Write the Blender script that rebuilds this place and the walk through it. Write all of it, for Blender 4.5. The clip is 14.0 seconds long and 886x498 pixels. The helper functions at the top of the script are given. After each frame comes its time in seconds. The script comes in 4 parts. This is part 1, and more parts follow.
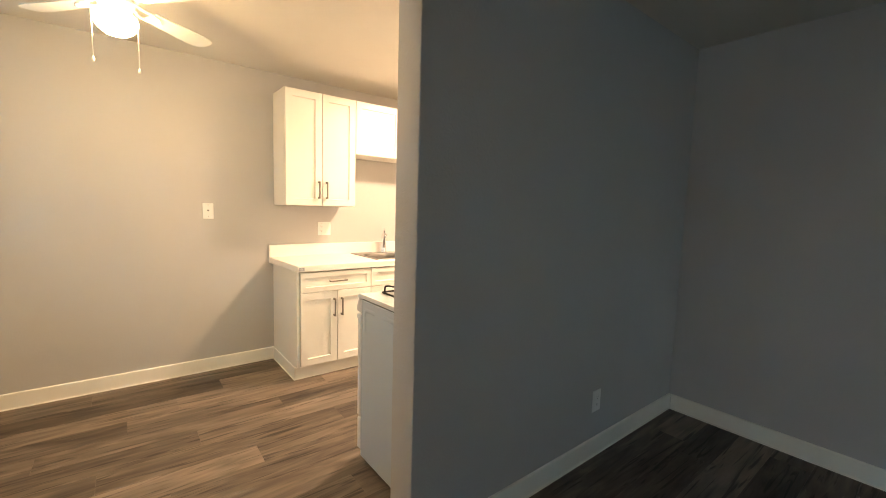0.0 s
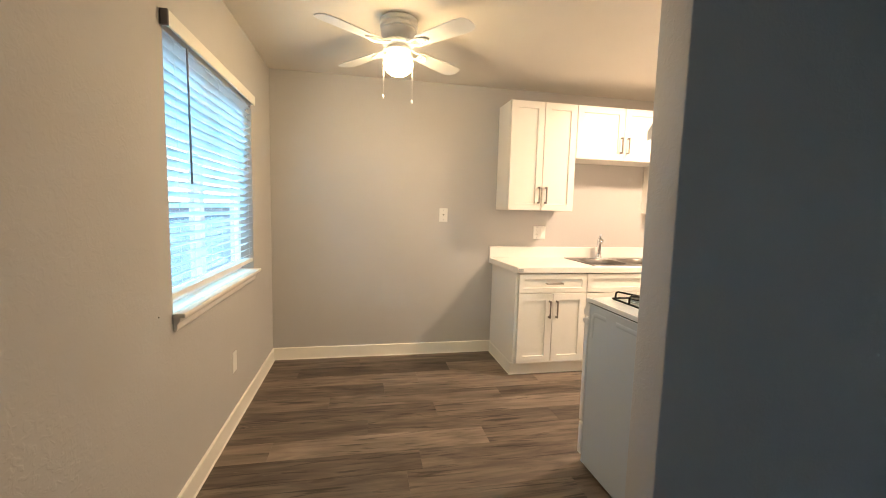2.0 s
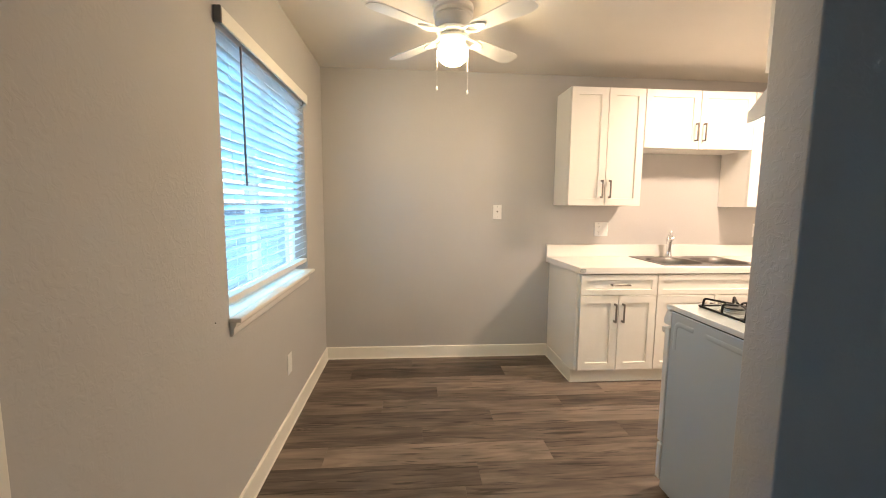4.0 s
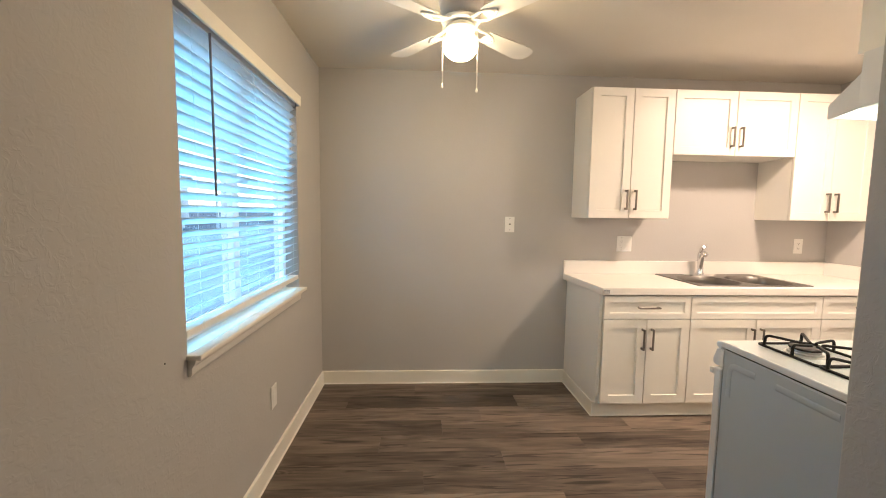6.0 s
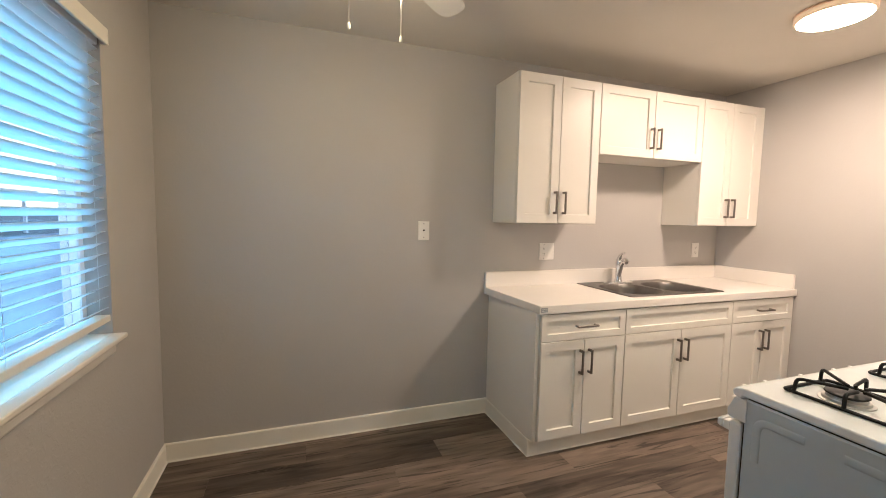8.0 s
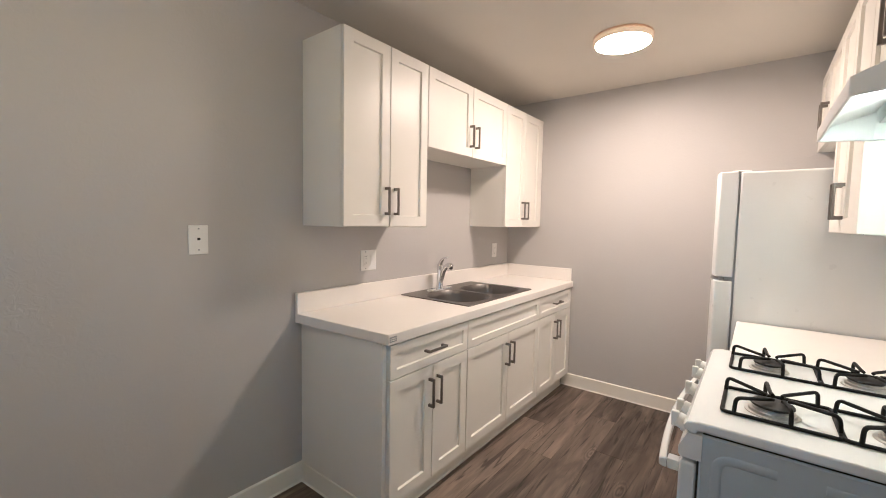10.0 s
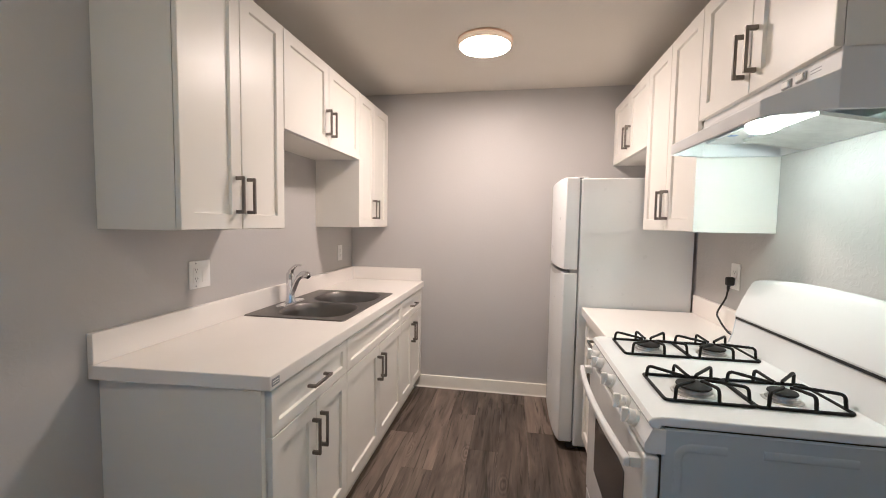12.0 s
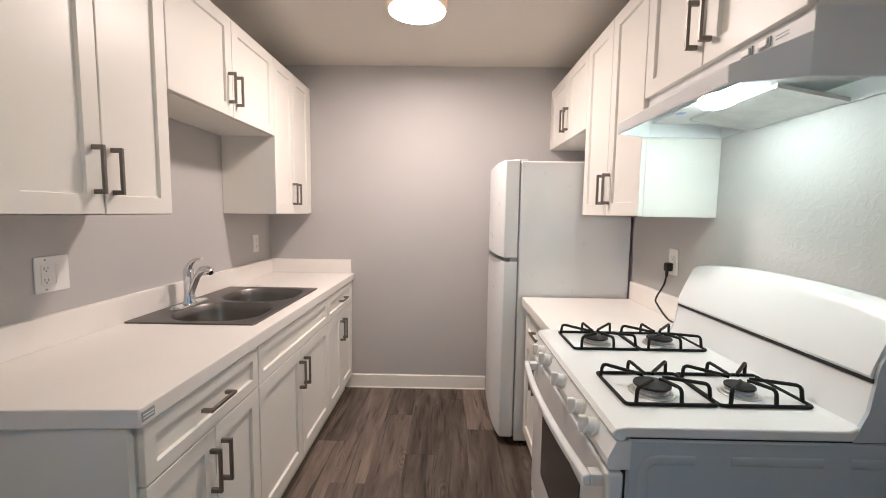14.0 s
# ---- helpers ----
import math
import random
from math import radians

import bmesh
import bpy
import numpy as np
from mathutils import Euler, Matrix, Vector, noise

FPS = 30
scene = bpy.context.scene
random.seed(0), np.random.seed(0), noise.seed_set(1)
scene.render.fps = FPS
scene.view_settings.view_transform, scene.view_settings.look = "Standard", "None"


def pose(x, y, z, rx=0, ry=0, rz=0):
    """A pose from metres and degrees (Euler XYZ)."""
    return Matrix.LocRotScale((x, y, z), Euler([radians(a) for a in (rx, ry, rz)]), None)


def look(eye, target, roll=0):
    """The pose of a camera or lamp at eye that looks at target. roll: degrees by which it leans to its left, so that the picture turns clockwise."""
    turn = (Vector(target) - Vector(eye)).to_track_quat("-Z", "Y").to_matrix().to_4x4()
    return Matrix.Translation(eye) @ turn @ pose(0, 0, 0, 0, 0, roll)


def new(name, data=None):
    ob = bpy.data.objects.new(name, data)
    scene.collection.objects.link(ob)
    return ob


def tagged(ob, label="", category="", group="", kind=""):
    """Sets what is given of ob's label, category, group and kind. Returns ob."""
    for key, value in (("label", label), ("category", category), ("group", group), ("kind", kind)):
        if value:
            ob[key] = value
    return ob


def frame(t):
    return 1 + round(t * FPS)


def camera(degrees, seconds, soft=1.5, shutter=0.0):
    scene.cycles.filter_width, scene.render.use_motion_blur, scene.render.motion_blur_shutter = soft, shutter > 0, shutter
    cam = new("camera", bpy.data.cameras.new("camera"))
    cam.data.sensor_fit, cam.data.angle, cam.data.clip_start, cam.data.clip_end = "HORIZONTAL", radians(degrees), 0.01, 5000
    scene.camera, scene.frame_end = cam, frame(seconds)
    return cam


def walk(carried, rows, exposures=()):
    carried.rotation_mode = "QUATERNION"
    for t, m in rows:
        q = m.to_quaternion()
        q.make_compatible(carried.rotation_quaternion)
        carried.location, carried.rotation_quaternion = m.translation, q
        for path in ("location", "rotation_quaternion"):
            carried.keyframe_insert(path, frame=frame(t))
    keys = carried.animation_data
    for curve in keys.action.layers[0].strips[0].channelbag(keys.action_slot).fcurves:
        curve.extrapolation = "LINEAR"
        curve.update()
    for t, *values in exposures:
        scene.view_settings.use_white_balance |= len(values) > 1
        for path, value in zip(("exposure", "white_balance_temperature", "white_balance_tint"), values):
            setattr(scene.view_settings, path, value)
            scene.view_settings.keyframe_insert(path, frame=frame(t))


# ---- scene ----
cam = camera(95.1, 14.0, soft=1.0)

PATH = [
    (0, (0.608, 0.772, 1.357), (1.84, 2.335, 1.158), 1.7),
    (0.5, (0.531, 0.758, 1.338), (1.502, 2.496, 1.151), 1.4),
    (1, (0.488, 0.741, 1.33), (1.218, 2.594, 1.148), 1.5),
    (1.5, (0.456, 0.754, 1.32), (0.979, 2.676, 1.138), 1.4),
    (2, (0.417, 0.789, 1.338), (0.802, 2.742, 1.142), 1.5),
    (2.5, (0.399, 0.823, 1.313), (0.685, 2.793, 1.121), 1.3),
    (3, (0.382, 0.865, 1.343), (0.612, 2.84, 1.121), 1.0),
    (5.5, (0.377, 1.125, 1.355), (0.49, 3.112, 1.159), 0.7),
    (6, (0.428, 1.234, 1.367), (0.537, 3.224, 1.19), 0.8),
    (6.5, (0.448, 1.372, 1.371), (0.609, 3.359, 1.205), 0.8),
    (7, (0.41, 1.55, 1.373), (0.682, 3.525, 1.214), 0.9),
    (7.2, (0.393, 1.618, 1.372), (0.727, 3.583, 1.214), 0.9),
    (9.5, (0.356, 2.397, 1.389), (1.743, 3.83, 1.244), 1.3),
    (10, (0.417, 2.565, 1.379), (1.995, 3.787, 1.244), 1.1),
    (10.5, (0.467, 2.701, 1.386), (2.197, 3.696, 1.265), 1.1),
    (11, (0.491, 2.839, 1.382), (2.339, 3.595, 1.269), 1.1),
    (11.5, (0.487, 2.963, 1.388), (2.41, 3.499, 1.271), 0.9),
    (12, (0.485, 3.032, 1.382), (2.451, 3.376, 1.256), 0.9),
    (12.5, (0.499, 3.047, 1.373), (2.485, 3.235, 1.231), 0.9),
    (13, (0.512, 3.04, 1.364), (2.503, 3.134, 1.209), 1.0),
    (13.5, (0.578, 3.041, 1.361), (2.57, 3.082, 1.19), 0.9),
    (14, (0.705, 3.05, 1.365), (2.697, 3.074, 1.189), 0.8),
]
walk(cam, [(t, look(eye, target, roll)) for t, eye, target, roll in PATH],
     exposures=[(0.0, 3.6, 6900, 10), (0.6, 3.44, 6700, 10), (1.5, 3.32, 6420, 10), (3.0, 3.24, 6000, 10), (5.5, 3.06, 5750, 10), (6.5, 2.78, 5750, 10), (7.2, 2.62, 5700, 10), (9.5, 2.53, 5150, 10), (11.0, 2.34, 5020, 10), (12.0, 2.28, 4930, 10), (14.0, 2.27, 4870, 10)])

# ---- light ----
world = bpy.data.worlds.new("sky_world")
scene.world = world
world.use_nodes = True
wn = world.node_tree
sky = wn.nodes.new("ShaderNodeTexSky")
sky.sky_type = "NISHITA"
sky.sun_disc = False
sky.sun_elevation, sky.sun_rotation = radians(37), radians(-104)
sky.air_density, sky.dust_density = 1.0, 0.6
wn.links.new(sky.outputs[0], wn.nodes["Background"].inputs[0])
wn.nodes["Background"].inputs[1].default_value = 0.11

sun_data = bpy.data.lights.new("sun", "SUN")
sun_data.energy, sun_data.angle, sun_data.color = 0.62, radians(24), (0.14, 0.66, 1.0)
sun = new("sun", sun_data)
sun.matrix_world = look((-20, 8, 16), (0, 3, 0))

FAN_GLOW, LED_GLOW, HOOD_GLOW = 18.0, 33.0, 19.0
LIVING_FILL = 0.42


def window_lamp(name, centre, target, w, h, power, colour):
    data = bpy.data.lights.new(name, "AREA")
    data.shape, data.size, data.size_y = "RECTANGLE", w, h
    data.energy, data.color = power, colour
    ob = new(name, data)
    ob.matrix_world = look(centre, target)
    return ob


window_lamp("sky_light_living", (-0.42, -1.45, 1.4), (2.0, -1.0, 1.0), 1.3, 1.2, LIVING_FILL, (0.62, 0.86, 1.0))


# ---- materials ----
def mat(name, base, rough=0.5, metal=0.0, vary=0.06, scale=6.0, bump=0.0, bump_scale=60.0, spec=0.5, coat=0.0, fine=0.0):
    """A painted, moulded or metal surface: broad tone drift, fine grain and relief."""
    m = bpy.data.materials.new(name)
    m.use_nodes = True
    n, l = m.node_tree.nodes, m.node_tree.links
    b = n["Principled BSDF"]
    b.inputs["Roughness"].default_value, b.inputs["Metallic"].default_value = rough, metal
    b.inputs["Specular IOR Level"].default_value = spec
    b.inputs["Coat Weight"].default_value = coat
    co = n.new("ShaderNodeTexCoord")
    geo = n.new("ShaderNodeNewGeometry")
    big = n.new("ShaderNodeTexNoise")
    big.inputs["Scale"].default_value, big.inputs["Detail"].default_value = scale * 0.35, 4
    l.new(geo.outputs["Position"], big.inputs["Vector"])
    ramp = n.new("ShaderNodeMapRange")
    ramp.inputs["From Min"].default_value, ramp.inputs["From Max"].default_value = 0.3, 0.7
    ramp.inputs["To Min"].default_value, ramp.inputs["To Max"].default_value = 1 - vary, 1 + vary
    l.new(big.outputs["Fac"], ramp.inputs["Value"])
    mul = n.new("ShaderNodeVectorMath")
    mul.operation = "SCALE"
    mul.inputs[0].default_value = base
    l.new(ramp.outputs[0], mul.inputs["Scale"])
    l.new(mul.outputs[0], b.inputs["Base Color"])
    rr = n.new("ShaderNodeMapRange")
    rr.inputs["To Min"].default_value, rr.inputs["To Max"].default_value = max(0.02, rough - 0.07), min(1, rough + 0.07)
    grain = n.new("ShaderNodeTexNoise")
    grain.inputs["Scale"].default_value, grain.inputs["Detail"].default_value = scale * 4, 3
    l.new(geo.outputs["Position"], grain.inputs["Vector"])
    l.new(grain.outputs["Fac"], rr.inputs["Value"])
    l.new(rr.outputs[0], b.inputs["Roughness"])
    if bump:
        t = n.new("ShaderNodeTexNoise")
        t.inputs["Scale"].default_value, t.inputs["Detail"].default_value = bump_scale, 3
        l.new(geo.outputs["Position"], t.inputs["Vector"])
        bp = n.new("ShaderNodeBump")
        bp.inputs["Strength"].default_value, bp.inputs["Distance"].default_value = bump, 0.004
        l.new(t.outputs["Fac"], bp.inputs["Height"])
        l.new(bp.outputs[0], b.inputs["Normal"])
    return m


def wall_mat(name, base, strength=0.15):
    """Rolled paint over a hand-trowelled plaster texture: low blotches with flat tops and fine orange peel."""
    m = mat(name, base, rough=0.62, vary=0.035, scale=3.0, spec=0.35)
    n, l = m.node_tree.nodes, m.node_tree.links
    geo = n.new("ShaderNodeNewGeometry")
    a = n.new("ShaderNodeTexNoise")
    a.inputs["Scale"].default_value, a.inputs["Detail"].default_value, a.inputs["Distortion"].default_value = 36, 3, 1.2
    c = n.new("ShaderNodeTexNoise")
    c.inputs["Scale"].default_value, c.inputs["Detail"].default_value = 160, 2
    for x in (a, c):
        l.new(geo.outputs["Position"], x.inputs["Vector"])
    flat = n.new("ShaderNodeMapRange")
    flat.interpolation_type = "SMOOTHSTEP"
    flat.inputs["From Min"].default_value, flat.inputs["From Max"].default_value = 0.46, 0.62
    l.new(a.outputs["Fac"], flat.inputs["Value"])
    add = n.new("ShaderNodeMath")
    add.operation = "MULTIPLY_ADD"
    add.inputs[1].default_value = 0.25
    l.new(c.outputs["Fac"], add.inputs[0])
    l.new(flat.outputs[0], add.inputs[2])
    bp = n.new("ShaderNodeBump")
    bp.inputs["Strength"].default_value, bp.inputs["Distance"].default_value = strength, 0.003
    l.new(add.outputs[0], bp.inputs["Height"])
    l.new(bp.outputs[0], n["Principled BSDF"].inputs["Normal"])
    return m


def plank_mat():
    """Grey-brown vinyl planks: soft grain along x, long dark smudges, pale scratches and ringed knots, each plank its own tone."""
    m = bpy.data.materials.new("vinyl_plank")
    m.use_nodes = True
    n, l = m.node_tree.nodes, m.node_tree.links
    b = n["Principled BSDF"]
    geo, info = n.new("ShaderNodeNewGeometry"), n.new("ShaderNodeObjectInfo")
    shift = n.new("ShaderNodeVectorMath")
    shift.operation = "MULTIPLY_ADD"
    comb = n.new("ShaderNodeCombineXYZ")
    for i in range(3):
        l.new(info.outputs["Random"], comb.inputs[i])
    l.new(comb.outputs[0], shift.inputs[0])
    shift.inputs[1].default_value = (37, 19, 7)
    l.new(geo.outputs["Position"], shift.inputs[2])

    def mapped(sx, sy):
        mp = n.new("ShaderNodeMapping")
        mp.inputs["Scale"].default_value = (sx, sy, 1)
        l.new(shift.outputs[0], mp.inputs["Vector"])
        return mp.outputs[0]

    def grain(sx, sy, detail, dist):
        t = n.new("ShaderNodeTexNoise")
        t.inputs["Scale"].default_value, t.inputs["Detail"].default_value, t.inputs["Distortion"].default_value = 1, detail, dist
        l.new(mapped(sx, sy), t.inputs["Vector"])
        return t.outputs["Fac"]

    def math2(op, a, k, c=None):
        node = n.new("ShaderNodeMath")
        node.operation = op
        for i, v in enumerate((a, k, c)):
            if v is None:
                continue
            if isinstance(v, (int, float)):
                node.inputs[i].default_value = v
            else:
                l.new(v, node.inputs[i])
        return node.outputs[0]

    def ranged(v, a, c, lo, hi):
        node = n.new("ShaderNodeMapRange")
        node.interpolation_type = "SMOOTHSTEP"
        for i, k in zip(("From Min", "From Max", "To Min", "To Max"), (a, c, lo, hi)):
            node.inputs[i].default_value = k
        l.new(v, node.inputs["Value"])
        return node.outputs[0]
    streak, fine, broad = grain(2.0, 17, 6, 1.1), grain(8, 110, 4, 0.4), grain(1.5, 7, 4, 1.4)
    v = math2("MULTIPLY_ADD", streak, 0.5, math2("MULTIPLY_ADD", fine, 0.2, math2("MULTIPLY", broad, 0.52)))
    # ringed knots
    vor = n.new("ShaderNodeTexVoronoi")
    vor.inputs["Scale"].default_value = 1
    l.new(mapped(1.7, 5.2), vor.inputs["Vector"])
    near = ranged(vor.outputs["Distance"], 0.04, 0.26, 1.0, 0.0)
    ring = math2("SINE", math2("MULTIPLY_ADD", fine, 5.0, math2("MULTIPLY", vor.outputs["Distance"], 95.0)), 0.0)
    v = math2("ADD", v, math2("MULTIPLY", math2("MULTIPLY", ring, near), 0.10))
    v = math2("MULTIPLY_ADD", info.outputs["Random"], 0.27, v)
    ramp = n.new("ShaderNodeValToRGB")
    e = ramp.color_ramp.elements
    e[0].position, e[0].color = 0.48, (0.034, 0.026, 0.021, 1)
    e[1].position, e[1].color = 0.98, (0.27, 0.212, 0.168, 1)
    mid = e.new(0.70)
    mid.color = (0.116, 0.089, 0.071, 1)
    l.new(v, ramp.inputs[0])
    smudge = ranged(grain(1.7, 26, 5, 1.6), 0.55, 0.66, 1.0, 0.36)
    scratch = ranged(grain(6, 95, 2, 0.8), 0.70, 0.77, 0.0, 0.16)
    dark = n.new("ShaderNodeVectorMath")
    dark.operation = "SCALE"
    l.new(ramp.outputs[0], dark.inputs[0])
    l.new(smudge, dark.inputs["Scale"])
    pale = n.new("ShaderNodeMix")
    pale.data_type = "RGBA"
    l.new(scratch, pale.inputs["Factor"])
    l.new(dark.outputs[0], pale.inputs[6])
    pale.inputs[7].default_value = (0.50, 0.44, 0.38, 1)
    l.new(pale.outputs[2], b.inputs["Base Color"])
    l.new(ranged(fine, 0.2, 0.8, 0.40, 0.62), b.inputs["Roughness"])
    b.inputs["Specular IOR Level"].default_value = 0.4
    bp = n.new("ShaderNodeBump")
    bp.inputs["Strength"].default_value, bp.inputs["Distance"].default_value = 0.2, 0.001
    l.new(v, bp.inputs["Height"])
    l.new(bp.outputs[0], b.inputs["Normal"])
    return m


def glow(name, colour, strength):
    m = bpy.data.materials.new(name)
    m.use_nodes = True
    b = m.node_tree.nodes["Principled BSDF"]
    b.inputs["Base Color"].default_value = (0.85, 0.85, 0.83, 1)
    b.inputs["Emission Color"].default_value = (*colour, 1)
    b.inputs["Emission Strength"].default_value = strength
    return m


def glass(name):
    m = bpy.data.materials.new(name)
    m.use_nodes = True
    b = m.node_tree.nodes["Principled BSDF"]
    b.inputs["Transmission Weight"].default_value, b.inputs["Roughness"].default_value, b.inputs["IOR"].default_value = 1, 0.0, 1.45
    return m


def slat_mat():
    """White vinyl blind slats that let some daylight through."""
    m = mat("blind_vinyl", (0.82, 0.83, 0.84), rough=0.45, vary=0.02)
    n, l = m.node_tree.nodes, m.node_tree.links
    tr = n.new("ShaderNodeBsdfTranslucent")
    tr.inputs[0].default_value = (0.82, 0.88, 0.9, 1)
    mix = n.new("ShaderNodeMixShader")
    mix.inputs[0].default_value = 0.55
    l.new(n["Principled BSDF"].outputs[0], mix.inputs[1])
    l.new(tr.outputs[0], mix.inputs[2])
    l.new(mix.outputs[0], n["Material Output"].inputs[0])
    return m


WALL = wall_mat("grey_wall_paint", (0.50, 0.485, 0.47), 0.08)
WALL_WEST = wall_mat("grey_rolled_wall_paint", (0.50, 0.485, 0.47), 0.13)
WALL_ROUGH = wall_mat("grey_trowelled_wall_paint", (0.50, 0.485, 0.47), 0.17)
CEIL = wall_mat("ceiling_paint", (0.70, 0.66, 0.59), 0.08)
TRIM = mat("white_trim_paint", (0.86, 0.83, 0.745), 0.4, vary=0.03, scale=9)
CABINET = mat("white_cabinet_paint", (0.83, 0.805, 0.745), 0.38, vary=0.015, scale=5)
COUNTER = mat("white_laminate_counter", (0.85, 0.812, 0.765), 0.35, vary=0.02, scale=8, bump=0.02, bump_scale=300)
BRONZE = mat("brushed_dark_nickel", (0.20, 0.18, 0.16), 0.36, metal=0.9, vary=0.08, scale=40)
STEEL = mat("brushed_stainless", (0.2, 0.188, 0.178), 0.4, metal=1.0, vary=0.06, scale=30, bump=0.05, bump_scale=200)
CHROME = mat("polished_chrome", (0.74, 0.74, 0.75), 0.07, metal=1.0, vary=0.02)
ENAMEL = mat("white_enamel", (0.80, 0.81, 0.81), 0.2, vary=0.015, scale=4, coat=0.3)
# White enamel greyed and blued: the stove sides' shade is in this colour.
ENAMEL_SHADED = mat("white_enamel_shaded", (0.50, 0.55, 0.59), 0.35, vary=0.02, scale=4)
FRIDGE = mat("white_fridge_skin", (0.77, 0.785, 0.78), 0.3, vary=0.015, scale=4, bump=0.12, bump_scale=260)
GREYPLASTIC = mat("grey_plastic", (0.30, 0.31, 0.32), 0.4, vary=0.05)
BLACKIRON = mat("black_enamelled_wire", (0.008, 0.008, 0.008), 0.5, vary=0.1, scale=30, spec=0.2)
BURNER = mat("burner_cap", (0.016, 0.014, 0.013), 0.6, vary=0.2, scale=40)
ALLOY = mat("cast_aluminium", (0.62, 0.61, 0.59), 0.32, metal=0.9, vary=0.1, scale=40)
DARKGLASS = mat("dark_oven_glass", (0.045, 0.045, 0.048), 0.12, vary=0.05)
PLATE = mat("white_cover_plate", (0.83, 0.82, 0.79), 0.35, vary=0.02)
SOCKET = mat("socket_slot", (0.02, 0.02, 0.02), 0.6)
RUBBER = mat("black_rubber", (0.015, 0.015, 0.015), 0.55)
FANWHITE = mat("white_fan_paint", (0.80, 0.79, 0.76), 0.38, vary=0.02)
BLADE = mat("white_fan_blade", (0.76, 0.75, 0.72), 0.45, vary=0.03)
SLAT = slat_mat()
WAND = mat("smoky_wand", (0.16, 0.14, 0.13), 0.3)
VINYL = mat("white_vinyl_frame", (0.80, 0.81, 0.82), 0.4, vary=0.02)
DARKCAP = mat("grey_shadowed_cap", (0.16, 0.155, 0.15), 0.5)
COPPER = mat("satin_copper_rim", (0.78, 0.56, 0.42), 0.45, metal=0.7, vary=0.05)
FILTER = mat("aluminium_filter", (0.6, 0.6, 0.59), 0.35, metal=0.8, vary=0.1, scale=60, bump=0.6, bump_scale=420)
HOODWHITE = mat("white_hood_enamel", (0.74, 0.745, 0.75), 0.42, vary=0.02)
STICKER = mat("grey_label", (0.35, 0.36, 0.38), 0.5)
STICKER_BLUE = mat("blue_label", (0.25, 0.38, 0.7), 0.5)
PLANK = plank_mat()
SUBFLOOR = mat("dark_underlay", (0.03, 0.026, 0.022), 0.9)
ASPHALT = mat("asphalt", (0.06, 0.06, 0.062), 0.9, vary=0.2, scale=2, bump=0.4, bump_scale=60)
CONCRETE = mat("pale_concrete", (0.28, 0.315, 0.325), 0.85, vary=0.1, scale=2, bump=0.2, bump_scale=50)
STUCCO = mat("pale_stucco", (0.62, 0.61, 0.58), 0.85, vary=0.06, scale=2, bump=0.5, bump_scale=70)
CARWHITE = mat("white_car_paint", (0.72, 0.73, 0.75), 0.2, coat=0.8)
CARDARK = mat("dark_car_paint", (0.02, 0.022, 0.026), 0.2, coat=0.8)
CARGLASS = mat("car_window_glass", (0.02, 0.022, 0.025), 0.08)
TYRE = mat("tyre", (0.02, 0.02, 0.02), 0.8)
TAILRED = mat("tail_light_red", (0.35, 0.02, 0.03), 0.25)
GLASS = glass("window_glass")
FAN_BULB = glow("lit_frosted_globe", (1.0, 0.71, 0.37), FAN_GLOW)
# Upper globe's glow is cut so more light falls down than on the ceiling.
FAN_SHOULDER = glow("dim_frosted_globe_shoulder", (1.0, 0.71, 0.37), FAN_GLOW * 0.28)
LED = glow("lit_led_diffuser", (1.0, 0.70, 0.465), LED_GLOW)
LED_EDGE = glow("lit_led_edge", (1.0, 0.66, 0.36), LED_GLOW * 0.0026)
LED_EDGE.node_tree.nodes["Principled BSDF"].inputs["Base Color"].default_value = (0.6, 0.42, 0.27, 1)
HOODLENS = glow("lit_hood_lens", (0.90, 0.87, 0.60), HOOD_GLOW)


# ---- building blocks ----
ORIGIN = {}


def thing(name, base, label, category, group="", kind=""):
    ob = new(name)
    ob.empty_display_size = 0.05
    ob.location = base
    ORIGIN[ob.name] = Vector(base)
    return tagged(ob, label, category, group, kind)


def part(name, bm, material, parent=None, label="", smooth=False):
    """Links a bmesh, given in the room's metres, as one mesh object; parent is its thing or part."""
    me = bpy.data.meshes.new(name)
    bmesh.ops.recalc_face_normals(bm, faces=bm.faces)
    lo = Vector([min(v.co[i] for v in bm.verts) for i in range(3)])
    hi = Vector([max(v.co[i] for v in bm.verts) for i in range(3)])
    centre = (lo + hi) / 2
    bmesh.ops.translate(bm, verts=bm.verts, vec=-centre)
    if smooth:
        for f in bm.faces:
            f.smooth = True
    bm.to_mesh(me)
    bm.free()
    me.materials.append(material)
    if smooth:
        me.set_sharp_from_angle(angle=radians(40))
    ob = new(name, me)
    ORIGIN[ob.name] = centre
    ob.location = centre - (ORIGIN[parent.name] if parent else Vector())
    ob.parent = parent
    if label:
        ob["label"] = label
    return ob


def box(bm, x0, x1, y0, y1, z0, z1, bevel=0.0, seg=1):
    vs = [bm.verts.new((x, y, z)) for x in (x0, x1) for y in (y0, y1) for z in (z0, z1)]
    fs = [bm.faces.new([vs[i] for i in q]) for q in ((0, 1, 3, 2), (4, 6, 7, 5), (0, 4, 5, 1), (2, 3, 7, 6), (0, 2, 6, 4), (1, 5, 7, 3))]
    if bevel:
        es = list({e for f in fs for e in f.edges})
        bmesh.ops.bevel(bm, geom=es, offset=bevel, segments=seg, affect="EDGES", profile=0.5)
    return bm


def boxed(x0, x1, y0, y1, z0, z1, bevel=0.0, seg=1):
    return box(bmesh.new(), x0, x1, y0, y1, z0, z1, bevel, seg)


